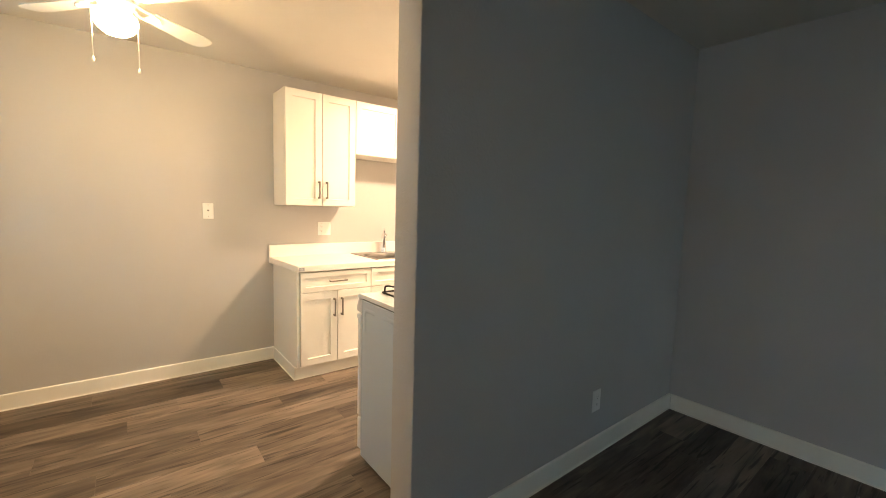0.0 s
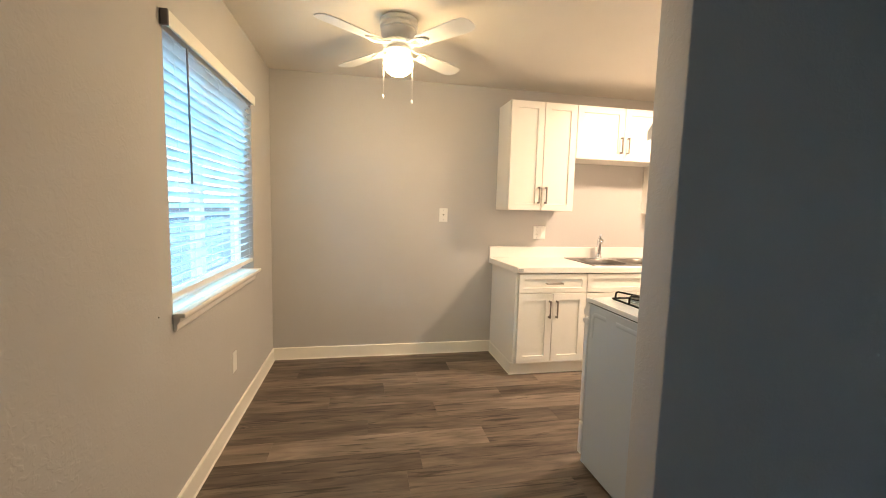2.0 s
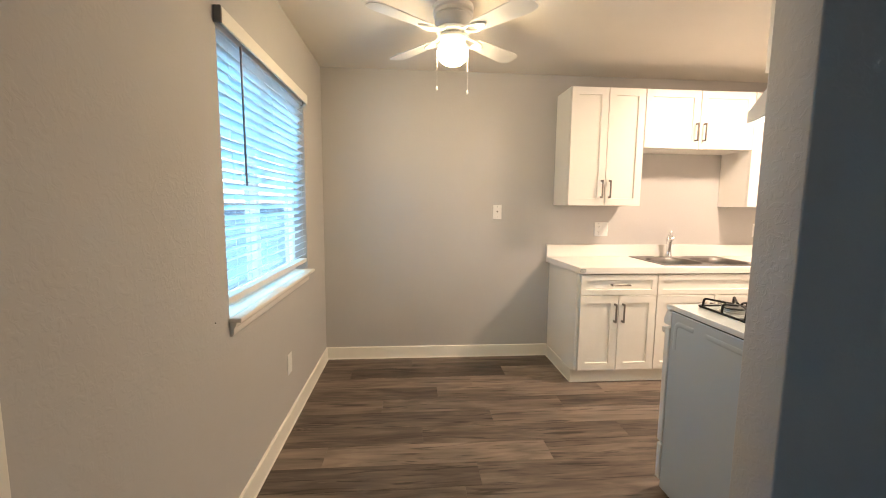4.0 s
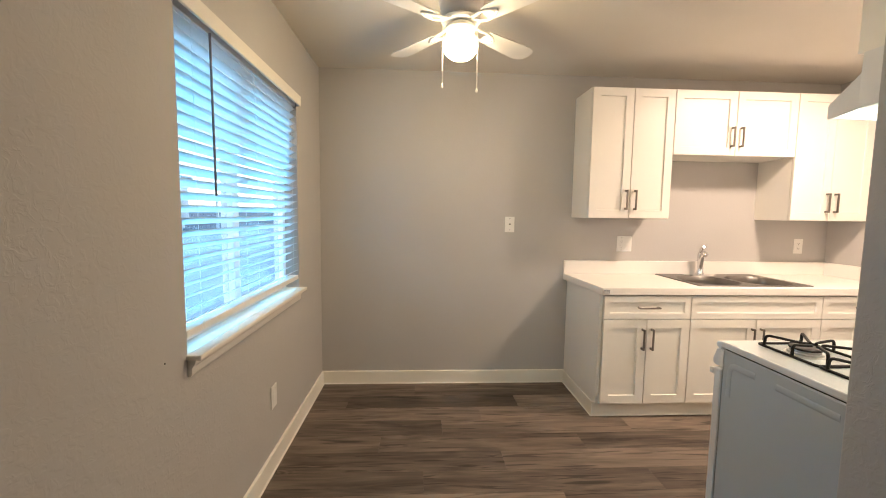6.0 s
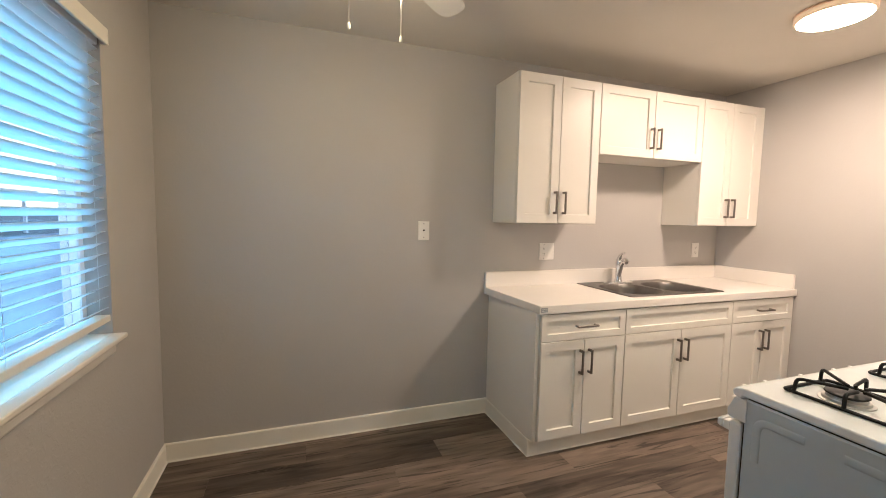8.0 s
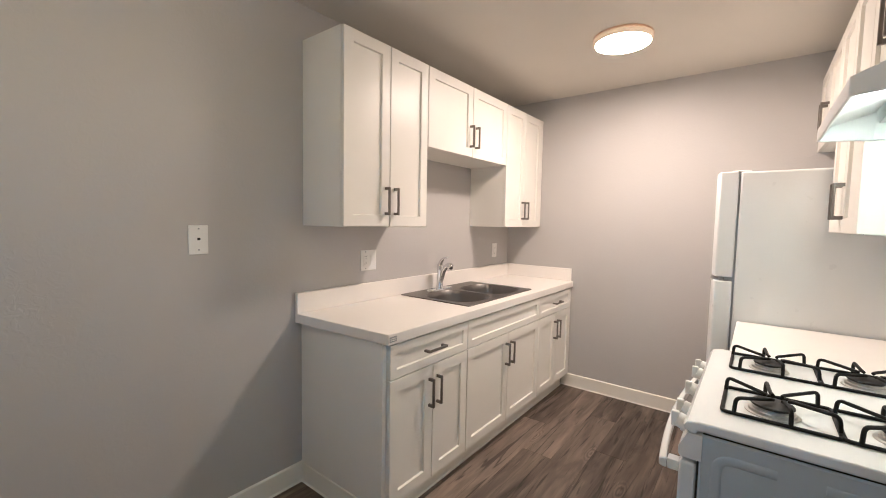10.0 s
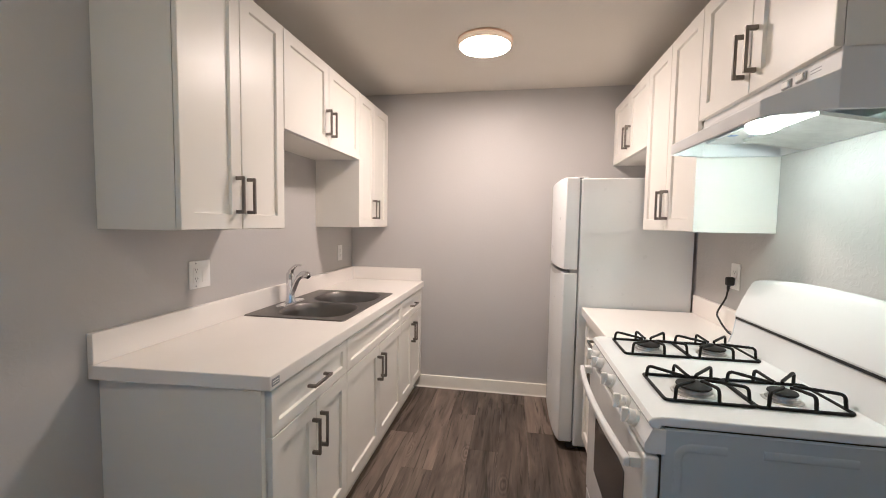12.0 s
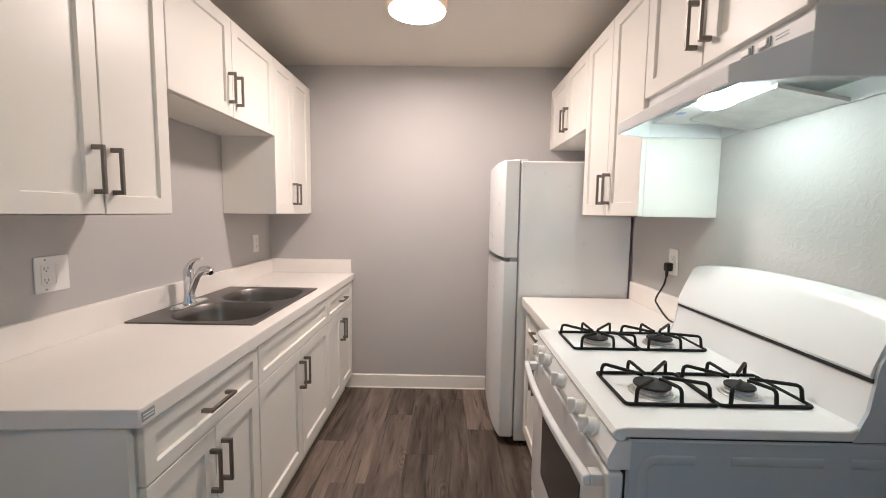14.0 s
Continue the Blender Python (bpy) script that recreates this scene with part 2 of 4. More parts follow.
def cyl(bm, p0, p1, r0, r1=None, seg=24):
    """A round bar or cone from p0 to p1."""
    p0, p1 = Vector(p0), Vector(p1)
    r1 = r0 if r1 is None else r1
    q = (p1 - p0).to_track_quat("Z", "Y")
    rings = []
    for p, r in ((p0, r0), (p1, r1)):
        rings.append([bm.verts.new(p + q @ Vector((r * math.cos(2 * math.pi * k / seg), r * math.sin(2 * math.pi * k / seg), 0))) for k in range(seg)])
    for k in range(seg):
        bm.faces.new((rings[0][k], rings[0][(k + 1) % seg], rings[1][(k + 1) % seg], rings[1][k]))
    bm.faces.new(rings[0][::-1])
    bm.faces.new(rings[1])
    return bm


def lathe(bm, centre, profile, seg=40):
    """Turns (radius, z) points about an upright axis."""
    c = Vector(centre)
    rings = []
    for r, z in profile:
        if r < 1e-5:
            rings.append([bm.verts.new(c + Vector((0, 0, z)))])
        else:
            rings.append([bm.verts.new(c + Vector((r * math.cos(2 * math.pi * k / seg), r * math.sin(2 * math.pi * k / seg), z))) for k in range(seg)])
    for a, b in zip(rings, rings[1:]):
        for k in range(seg):
            j = (k + 1) % seg
            q = [a[k % len(a)], a[j % len(a)], b[j % len(b)], b[k % len(b)]]
            q = [v for i, v in enumerate(q) if v not in q[:i]]
            if len(q) > 2:
                bm.faces.new(q)
    return bm


def tube(bm, pts, radius, seg=8):
    """A wire or pipe along pts; radius is one number or one for each point."""
    pts = [Vector(p) for p in pts]
    rad = radius if isinstance(radius, (list, tuple)) else [radius] * len(pts)
    side = None
    rings = []
    for i, p in enumerate(pts):
        d = (pts[min(i + 1, len(pts) - 1)] - pts[max(i - 1, 0)]).normalized()
        side = (Vector((0, 0, 1)) if abs(d.z) < 0.9 else Vector((1, 0, 0))) if side is None else side
        side = (side - d * side.dot(d)).normalized()
        up = d.cross(side)
        rings.append([bm.verts.new(p + rad[i] * (side * math.cos(2 * math.pi * k / seg) + up * math.sin(2 * math.pi * k / seg))) for k in range(seg)])
    for a, b in zip(rings, rings[1:]):
        for k in range(seg):
            bm.faces.new((a[k], a[(k + 1) % seg], b[(k + 1) % seg], b[k]))
    bm.faces.new(rings[0][::-1])
    bm.faces.new(rings[-1])
    return bm


def rounded(pts, r, n=4):
    """Rounds the inner corners of a path by r."""
    pts = [Vector(p) for p in pts]
    out = [pts[0]]
    for a, b, c in zip(pts, pts[1:], pts[2:]):
        u, v = (a - b), (c - b)
        k = min(r, u.length * 0.45, v.length * 0.45)
        p, q = b + u.normalized() * k, b + v.normalized() * k
        for i in range(n + 1):
            t = i / n
            out.append(p * (1 - t) ** 2 + b * 2 * t * (1 - t) + q * t * t)
    out.append(pts[-1])
    return out


def prism(bm, profile, axis, a, b):
    """Extrudes a closed outline along x or y, from a to b. The outline is (y, z) or (x, z)."""
    put = (lambda s, p: (s, p[0], p[1])) if axis == "x" else (lambda s, p: (p[0], s, p[1]))
    A = [bm.verts.new(put(a, p)) for p in profile]
    B = [bm.verts.new(put(b, p)) for p in profile]
    n = len(profile)
    for i in range(n):
        bm.faces.new((A[i], A[(i + 1) % n], B[(i + 1) % n], B[i]))
    bm.faces.new(A[::-1])
    bm.faces.new(B)
    return bm


def wall(name, x0, x1, y0, y1, z0, z1, material, label):
    ob = part(name, boxed(x0, x1, y0, y1, z0, z1), material)
    return tagged(ob, label, "wall", kind="structure")


# ---- the large structure ----
XW, XE, XL, YN, YS, YP, YB, ZC = -0.345, 3.775, 3.60, 4.405, 2.003, 1.932, -2.60, 2.435
PX = 1.405
WY0, WY1, WZ0, WZ1 = 2.59, 3.835, 0.885, 2.05

wall("wall_north", XW - 0.15, XE + 0.15, YN, YN + 0.12, -0.03, ZC, WALL, "grey painted plaster wall behind the sink counter")
wall("wall_east", XE, XE + 0.12, YP, YN, -0.03, ZC, WALL, "grey painted plaster wall at the kitchen's end")
bm = bmesh.new()
outline = [(PX, YP), (XE, YP), (XE, YS), (PX + 0.06, YS), (PX + 0.06, 2.08), (PX, 2.08)]
lo = [bm.verts.new((x, y, -0.03)) for x, y in outline]
hi = [bm.verts.new((x, y, ZC)) for x, y in outline]
for k in range(6):
    bm.faces.new((lo[k], lo[(k + 1) % 6], hi[(k + 1) % 6], hi[k]))
bm.faces.new(lo[::-1])
bm.faces.new(hi)
upright = [e for e in bm.edges if abs(e.verts[0].co.z - e.verts[1].co.z) > 1 and abs(e.verts[0].co.x - PX) < 1e-4]
bmesh.ops.bevel(bm, geom=upright, offset=0.006, segments=3, affect="EDGES", profile=0.5)
tagged(part("wall_partition", bm, WALL_ROUGH, None, "", True), "grey plaster partition between kitchen and living room", "wall", kind="structure")
wall("wall_living_east", XL, XL + 0.12, YB, YP - 0.001, -0.03, ZC, WALL, "grey painted living room wall in shade")

# west wall with the window and the entrance door cut through
DY0, DY1, DZ = 0.70, 1.61, 2.03
bm = bmesh.new()
X0 = XW - 0.15
LY0, LY1, SZ0, SZ1 = -2.15, -0.75, 0.75, 2.05
for y0, y1, z0, z1 in ((YB, LY0, -0.03, ZC), (LY0, LY1, -0.03, SZ0), (LY0, LY1, SZ1, ZC), (LY1, DY0, -0.03, ZC), (DY0, DY1, DZ, ZC), (DY1, WY0, -0.03, ZC), (WY0, WY1, -0.03, WZ0 - 0.03), (WY0, WY1, WZ1, ZC), (WY1, YN, -0.03, ZC)):
    box(bm, X0, XW, y0, y1, z0, z1)
bmesh.ops.remove_doubles(bm, verts=bm.verts, dist=1e-5)
tagged(part("wall_west", bm, WALL_WEST), "grey painted plaster wall with a window and a door", "wall", kind="structure")

wall("wall_south", X0, XL + 0.12, YB - 0.15, YB - 0.001, -0.03, ZC, WALL, "grey painted plaster wall of the living room")

ceiling = part("ceiling", boxed(X0, XE + 0.15, YB - 0.15, YN + 0.12, ZC, ZC + 0.12), CEIL)
tagged(ceiling, "off-white lightly textured plaster ceiling", "ceiling", kind="structure")

# baseboards
def baseboard(wall_at, out, along, a, b):
    """A flat board with eased top and a bead of caulk at the floor; its back lies on the wall, out is the way it faces."""
    prof = [(0, 0), (0.019, 0), (0.0185, 0.004), (0.0135, 0.008), (0.013, 0.099), (0.009, 0.104), (0, 0.104)]
    ob = part("baseboard", prism(bmesh.new(), [(wall_at + out * u, v) for u, v in prof], along, a, b), TRIM)
    return tagged(ob, "white painted flat wooden baseboard along the wall", "baseboard", kind="structure")


baseboard(YN, -1, "x", XW, 1.604)
baseboard(XW, 1, "y", 1.675, YN - 0.02)
baseboard(XE, -1, "y", 2.745, 3.84)
baseboard(YP, -1, "x", PX + 0.008, XL)
baseboard(XL, -1, "y", YB, YP - 0.02)
baseboard(XW, 1, "y", YB, DY0 - 0.065)

# entrance door, shut, in its casing
door = thing("door_1", (XW - 0.05, (DY0 + DY1) / 2, 0), "shut white painted flush entrance door in white casing", "door", kind="structure")
part("leaf", boxed(XW - 0.065, XW - 0.022, DY0 + 0.02, DY1 - 0.02, 0.012, DZ - 0.02, 0.003), TRIM, door)
for y0, y1 in ((DY0, DY0 + 0.02), (DY1 - 0.02, DY1)):
    part("jamb", boxed(XW - 0.15, XW, y0, y1, 0, DZ), TRIM, door)
part("jamb_head", boxed(XW - 0.15, XW, DY0 + 0.02, DY1 - 0.02, DZ - 0.02, DZ), TRIM, door)
for y0, y1 in ((DY0 - 0.06, DY0 + 0.005), (DY1 - 0.005, DY1 + 0.06)):
    part("casing", boxed(XW + 0.001, XW + 0.016, y0, y1, 0, DZ + 0.06, 0.005, 2), TRIM, door)
part("casing_head", boxed(XW + 0.001, XW + 0.016, DY0 + 0.005, DY1 - 0.005, DZ - 0.005, DZ + 0.06, 0.005, 2), TRIM, door)
knob = bmesh.new()
cyl(knob, (XW - 0.022, DY1 - 0.09, 0.95), (XW + 0.02, DY1 - 0.09, 0.95), 0.012)
lathe_b = bmesh.ops.create_uvsphere(knob, u_segments=16, v_segments=10, radius=0.027)
bmesh.ops.translate(knob, verts=lathe_b["verts"], vec=(XW + 0.035, DY1 - 0.09, 0.95))
part("door_handle", knob, CHROME, door, "round chrome knob", True)

# living room window
w2 = thing("window_2", (X0 + 0.04, (LY0 + LY1) / 2, SZ0), "wide white framed living room window", "window", kind="structure")
for a in ((LY0, LY0 + 0.05, SZ0, SZ1), (LY1 - 0.05, LY1, SZ0, SZ1), (LY0 + 0.05, LY1 - 0.05, SZ0, SZ0 + 0.05), (LY0 + 0.05, LY1 - 0.05, SZ1 - 0.05, SZ1), (-1.47, -1.43, SZ0 + 0.05, SZ1 - 0.05)):
    part("window_frame", boxed(X0 + 0.01, X0 + 0.06, a[0], a[1], a[2], a[3], 0.004), VINYL, w2)
for a in ((LY0 + 0.05, -1.47), (-1.43, LY1 - 0.05)):
    p = part("pane", boxed(X0 + 0.03, X0 + 0.036, a[0], a[1], SZ0 + 0.05, SZ1 - 0.05), GLASS, w2)
    p.visible_shadow = False

# ---- dining window, sill and blind ----
w1 = thing("window_1", (XW - 0.10, (WY0 + WY1) / 2, WZ0), "white vinyl sliding window with a wooden sill", "window", kind="structure")
FX0, FX1 = XW - 0.14, XW - 0.08
MY = 3.16
for a in ((WY0, WY0 + 0.045, WZ0, WZ1), (WY1 - 0.045, WY1, WZ0, WZ1), (WY0 + 0.045, WY1 - 0.045, WZ0, WZ0 + 0.05), (WY0 + 0.045, WY1 - 0.045, WZ1 - 0.045, WZ1), (MY - 0.03, MY + 0.03, WZ0 + 0.05, WZ1 - 0.045)):
    part("window_frame", boxed(FX0, FX1, a[0], a[1], a[2], a[3], 0.004), VINYL, w1)
for y0, y1 in ((WY0 + 0.045, MY - 0.03), (MY + 0.03, WY1 - 0.045)):
    p = part("pane", boxed(FX0 + 0.026, FX0 + 0.032, y0, y1, WZ0 + 0.05, WZ1 - 0.045), GLASS, w1)
    p.visible_shadow = False
bm = bmesh.new()
box(bm, XW - 0.15, XW, WY0, WY1, WZ0 - 0.03, WZ0)
box(bm, XW + 0.0005, XW + 0.05, WY0 - 0.012, WY1 + 0.002, WZ0 - 0.018, WZ0 + 0.001, 0.005, 2)
part("window_sill", bm, TRIM, w1, "white painted wooden sill with rounded nose")
prof = [(XW + 0.0005, WZ0 - 0.076), (XW + 0.009, WZ0 - 0.076), (XW + 0.014, WZ0 - 0.068), (XW + 0.015, WZ0 - 0.046), (XW + 0.024, WZ0 - 0.034), (XW + 0.027, WZ0 - 0.022), (XW + 0.027, WZ0 - 0.0185), (XW + 0.0005, WZ0 - 0.0185)]
part("apron", prism(bmesh.new(), prof, "y", WY0 - 0.002, WY1 - 0.016), TRIM, w1, "moulded white apron under the sill", False)

blind = thing("window_blind", (XW - 0.03, (WY0 + WY1) / 2, WZ0 + 0.07), "white vinyl slatted blind, lowered with slats part open", "blind")
part("valance", boxed(XW + 0.018, XW + 0.030, WY0 - 0.01, WY1 - 0.01, WZ1 - 0.045, WZ1 + 0.016, 0.004, 2), TRIM, blind)
for y0, y1 in ((WY0 - 0.018, WY0 - 0.008), (WY1 - 0.012, WY1 - 0.002)):
    # The return at the WY0 end has its shade put into a dark grey.
    part("valance_return", boxed(XW + 0.001, XW + 0.030, y0, y1, WZ1 - 0.045, WZ1 + 0.016, 0.002), DARKCAP if y0 < 3 else TRIM, blind)
part("head_rail", boxed(XW - 0.055, XW - 0.004, WY0 + 0.008, WY1 - 0.008, WZ1 - 0.05, WZ1 - 0.004, 0.003), VINYL, blind)
SX = XW - 0.028
N_SLATS, PITCH, TILT_A = 24, 0.0432, radians(28)
slat = bmesh.new()
half, sag = 0.025, 0.0028
rows = []
for k in range(7):
    u = -1 + k / 3
    x, z = u * half, sag * (1 - u * u)
    x, z = x * math.cos(TILT_A) - z * math.sin(TILT_A), x * math.sin(TILT_A) + z * math.cos(TILT_A)
    rows.append((x, z))
prof = [(SX + x, z + 0.0012) for x, z in rows] + [(SX + x, z - 0.0012) for x, z in rows[::-1]]
prism(slat, prof, "y", WY0 + 0.006, WY1 - 0.006)
bmesh.ops.translate(slat, verts=slat.verts, vec=(0, 0, WZ1 - 0.075))
first = part("slat", slat, SLAT, blind, "", True)
for k in range(1, N_SLATS):
    o = new("slat", first.data)
    o.parent, o.location = blind, first.location - Vector((0, 0, k * PITCH))
part("bottom_rail", boxed(SX - 0.026, SX + 0.026, WY0 + 0.006, WY1 - 0.006, WZ0 + 0.052, WZ0 + 0.078, 0.004, 2), TRIM, blind)
for y in (WY0 + 0.10, 3.21, WY1 - 0.10):
    for dx in (-0.027, 0.027):
        part("ladder_cord", tube(bmesh.new(), [(SX + dx, y, WZ0 + 0.07), (SX + dx, y, WZ1 - 0.05)], 0.0006, 5), SLAT, blind)
part("wand", tube(bmesh.new(), [(XW + 0.006, 2.80, WZ1 - 0.05), (XW + 0.007, 2.805, 1.42)], 0.0045, 8), WAND, blind, "thin smoky plastic tilt wand", True)


# ---- kitchen cabinets ----
def shaker(parent, name, x0, x1, z0, z1, yf, out, stile=0.056):
    """A framed panel door whose face lies at y = yf and looks along out (+1 or -1 in y)."""
    t, rec = 0.019, 0.0105
    bm = bmesh.new()

    def loop(dx, dz, y):
        return [bm.verts.new((x, y, z)) for x, z in ((x0 + dx, z0 + dz), (x1 - dx, z0 + dz), (x1 - dx, z1 - dz), (x0 + dx, z1 - dz))]
    e = 0.0018
    back = loop(0, 0, yf - out * t)
    edge = loop(0, 0, yf - out * e)
    face = loop(e, e, yf)
    lip = loop(stile, stile, yf)
    low = loop(stile + 0.003, stile + 0.003, yf - out * rec)
    for a, b in ((back, edge), (edge, face), (face, lip), (lip, low)):
        for i in range(4):
            bm.faces.new((a[i], a[(i + 1) % 4], b[(i + 1) % 4], b[i]))
    bm.faces.new(low)
    bm.faces.new(back)
    return part(name, bm, CABINET, parent)


def pull(parent, x, z, yf, out, upright, length=0.142):
    """A square bar pull on two feet."""
    s, h = 0.0055, length / 2
    bm = bmesh.new()
    y0, y1 = sorted((yf + out * 0.026, yf + out * 0.036))
    f0, f1 = sorted((yf + out * 0.0005, yf + out * 0.027))
    if upright:
        box(bm, x - s, x + s, y0, y1, z - h, z + h, 0.0015)
        for c in (z - h + 0.007, z + h - 0.007):
            box(bm, x - s, x + s, f0, f1, c - 0.007, c + 0.007, 0.001)
    else:
        box(bm, x - h, x + h, y0, y1, z - s, z + s, 0.0015)
        for c in (x - h + 0.007, x + h - 0.007):
            box(bm, c - 0.007, c + 0.007, f0, f1, z - s, z + s, 0.001)
    return part("handle", bm, BRONZE, parent, "dark brushed nickel bar pull")


def carcass(parent, x0, x1, yf, yb, z0, z1, out):
    """A box whose bottom is set up a little behind its rails."""
    ya, yc = sorted((yf - out * 0.0194, yb))
    bm = boxed(x0, x1, ya, yc, z0, z1)
    under = [f for f in bm.faces if abs(f.calc_center_median().z - z0) < 1e-5]
    bmesh.ops.inset_region(bm, faces=under, thickness=0.018, depth=-0.012)
    bmesh.ops.delete(bm, geom=[f for f in bm.faces if abs(f.calc_center_median().y - (yf - out * 0.0194)) < 1e-5], context="FACES_ONLY")
    return part("body", bm, CABINET, parent)


def wall_unit(x0, x1, z0, z1, yf, yb, out, label, handle_z, doors=2):
    u = thing("wall_cabinet", ((x0 + x1) / 2, yb, z0), label, "cabinet", "hanging kitchen cabinets")
    carcass(u, x0, x1, yf, yb, z0 - 0.006, z1, out)
    g, w = 0.0022, (x1 - x0) / doors
    for i in range(doors):
        d = shaker(u, "door", x0 + i * w + g, x0 + (i + 1) * w - g, z0 - 0.004, z1 - 0.004, yf, out)
        hx = x0 + w - 0.033 if i == 0 else x0 + w + 0.033
        pull(d, hx, handle_z, yf, out, True)
    return u


def base_unit(x0, x1, yf, yb, out, label, drawer=True, drawer_pull=True, doors=2, toe=True, top=0.848):
    u = thing("base_cabinet", ((x0 + x1) / 2, (yf + yb) / 2, 0), label, "cabinet", "kitchen base cabinets")
    bm = bmesh.new()
    ya, yc = sorted((yf - out * 0.0194, yb))
    box(bm, x0, x1, ya, yc, 0.105, top)
    bmesh.ops.delete(bm, geom=[f for f in bm.faces if abs(f.calc_center_median().y - (yf - out * 0.0194)) < 1e-5], context="FACES_ONLY")
    part("body", bm, CABINET, u)
    ta, tb = sorted((yf - out * 0.086, yf - out * 0.104))
    part("toe_kick", boxed(x0, x1, ta, tb, 0, 0.104), CABINET, u)
    g, w = 0.0022, (x1 - x0) / doors
    for i in range(doors):
        d = shaker(u, "door", x0 + i * w + g, x0 + (i + 1) * w - g, 0.112, 0.6835, yf, out)
        hx = (x0 + w - 0.031 if i == 0 else x0 + w + 0.031) if doors == 2 else x0 + 0.03
        pull(d, hx, 0.556, yf, out, True)
    d = shaker(u, "drawer_front", x0 + g, x1 - g, 0.688, 0.842, yf, out, 0.04)
    if drawer_pull:
        pull(d, (x0 + x1) / 2, 0.768, yf, out, False)
    return u


UF, UB = 4.083, YN - 0.002
UX = (1.619, 2.218, 3.134, 3.735)
wall_unit(UX[0], UX[1], 1.352, 2.262, UF, UB, -1, "white two-door shaker cabinet hanging on the grey wall", 1.478)
wall_unit(UX[1] + 0.001, UX[2], 1.81, 2.262, UF, UB, -1, "short white two-door shaker cabinet above the sink", 1.935)
wall_unit(UX[2] + 0.001, UX[3], 1.352, 2.262, UF, UB, -1, "white two-door shaker cabinet hanging in the corner", 1.478)
BF = 3.777
base_unit(UX[0] + 0.008, UX[1], BF, UB, -1, "white shaker base cabinet with drawer over two doors")
base_unit(UX[1] + 0.001, UX[2], BF, UB, -1, "wide white shaker sink cabinet with false drawer front", drawer_pull=False, top=0.66)
base_unit(UX[2] + 0.001, UX[3] + 0.01, BF, UB, -1, "white shaker corner base cabinet with drawer and doors")
panel = thing("cabinet_side_panel", (1.615, 4.1, 0), "white painted end panel and skirting of the base cabinets", "cabinet panel")
part("panel", prism(bmesh.new(), [(UB, 0.0), (UB, 0.848), (3.80, 0.848), (3.80, 0.104), (3.846, 0.104), (3.846, 0.0)], "x", 1.606, 1.626), CABINET, panel)
part("skirting", boxed(1.598, 1.6055, 3.8355, YN - 0.014, 0.0, 0.10, 0.003), TRIM, panel)
part("caulk", prism(bmesh.new(), [(1.598, 0.0), (1.598, 0.008), (1.592, 0.0)], "y", 3.832, YN - 0.02), TRIM, panel)
part("front_skirting", boxed(1.606, 3.735, 3.8355, 3.8455, 0.0, 0.10, 0.002), TRIM, panel)
part("caulk", prism(bmesh.new(), [(3.8355, 0.0), (3.8355, 0.007), (3.830, 0.0)], "x", 1.594, 3.735), TRIM, panel)
filler = part("cabinet_filler", boxed(UX[3] + 0.0015, XE - 0.001, UF - 0.0 + 0.004, UB, 1.352, 2.262), CABINET)
tagged(filler, "narrow white filler strip between cabinet and wall", "cabinet filler")
filler = part("cabinet_filler", boxed(UX[3] + 0.0115, XE - 0.014, BF + 0.004, UB, 0.105, 0.848), CABINET)
tagged(filler, "narrow white filler strip between cabinet and wall", "cabinet filler")

# counter with the cut-out for the sink
CX0, CX1, CY0, CZ0, CZ1 = 1.570, XE - 0.002, 3.767, 0.8495, 0.898
KX0, KX1, KY0, KY1 = 2.335, 3.10, 3.87, 4.335
ctr = thing("countertop", (2.6, 4.08, CZ0), "white laminate sink counter with low upstand", "countertop")
bm = bmesh.new()
xs, ys = (CX0, KX0, KX1, CX1), (CY0, KY0, KY1, YN - 0.001)
for i in range(3):
    for j in range(3):
        if (i, j) != (1, 1):
            box(bm, xs[i], xs[i + 1], ys[j], ys[j + 1], CZ0, CZ1)
bmesh.ops.remove_doubles(bm, verts=bm.verts, dist=1e-5)
dead = [f for f in bm.faces if len([g for g in bm.faces if g is not f and set(g.verts) == set(f.verts)])]
bmesh.ops.delete(bm, geom=dead, context="FACES_ONLY")
rim = [e for e in bm.edges if len(e.link_faces) == 2 and e.calc_face_angle(0) > 1 and all(abs(v.co.y - CY0) < 1e-4 or abs(v.co.x - CX0) < 1e-4 for v in e.verts)]
bmesh.ops.bevel(bm, geom=rim, offset=0.004, segments=2, affect="EDGES", profile=0.5)
for v in bm.verts:
    if v.co.x < CX0 + 0.01:
        v.co.x += 0.036 * (YN - v.co.y) / (YN - CY0)
part("slab", bm, COUNTER, ctr)
part("upstand", boxed(CX0, XE - 0.022, YN - 0.024, YN - 0.001, CZ1 + 0.0005, 1.004, 0.003, 2), COUNTER, ctr)
part("end_upstand", boxed(XE - 0.0215, XE - 0.002, 3.785, YN - 0.001, CZ1 + 0.0005, 1.004, 0.003, 2), COUNTER, ctr)
label = thing("counter_label", (1.634, CY0 - 0.001, 0.87), "small grey paper label on the counter's front edge", "label")
part("paper", boxed(1.613, 1.655, CY0 - 0.0012, CY0 - 0.0004, 0.862, 0.886), STICKER, label)
for k in range(2):
    part("print_line", boxed(1.617, 1.651, CY0 - 0.0018, CY0 - 0.0014, 0.868 + 0.008 * k, 0.871 + 0.008 * k), PLATE, label)


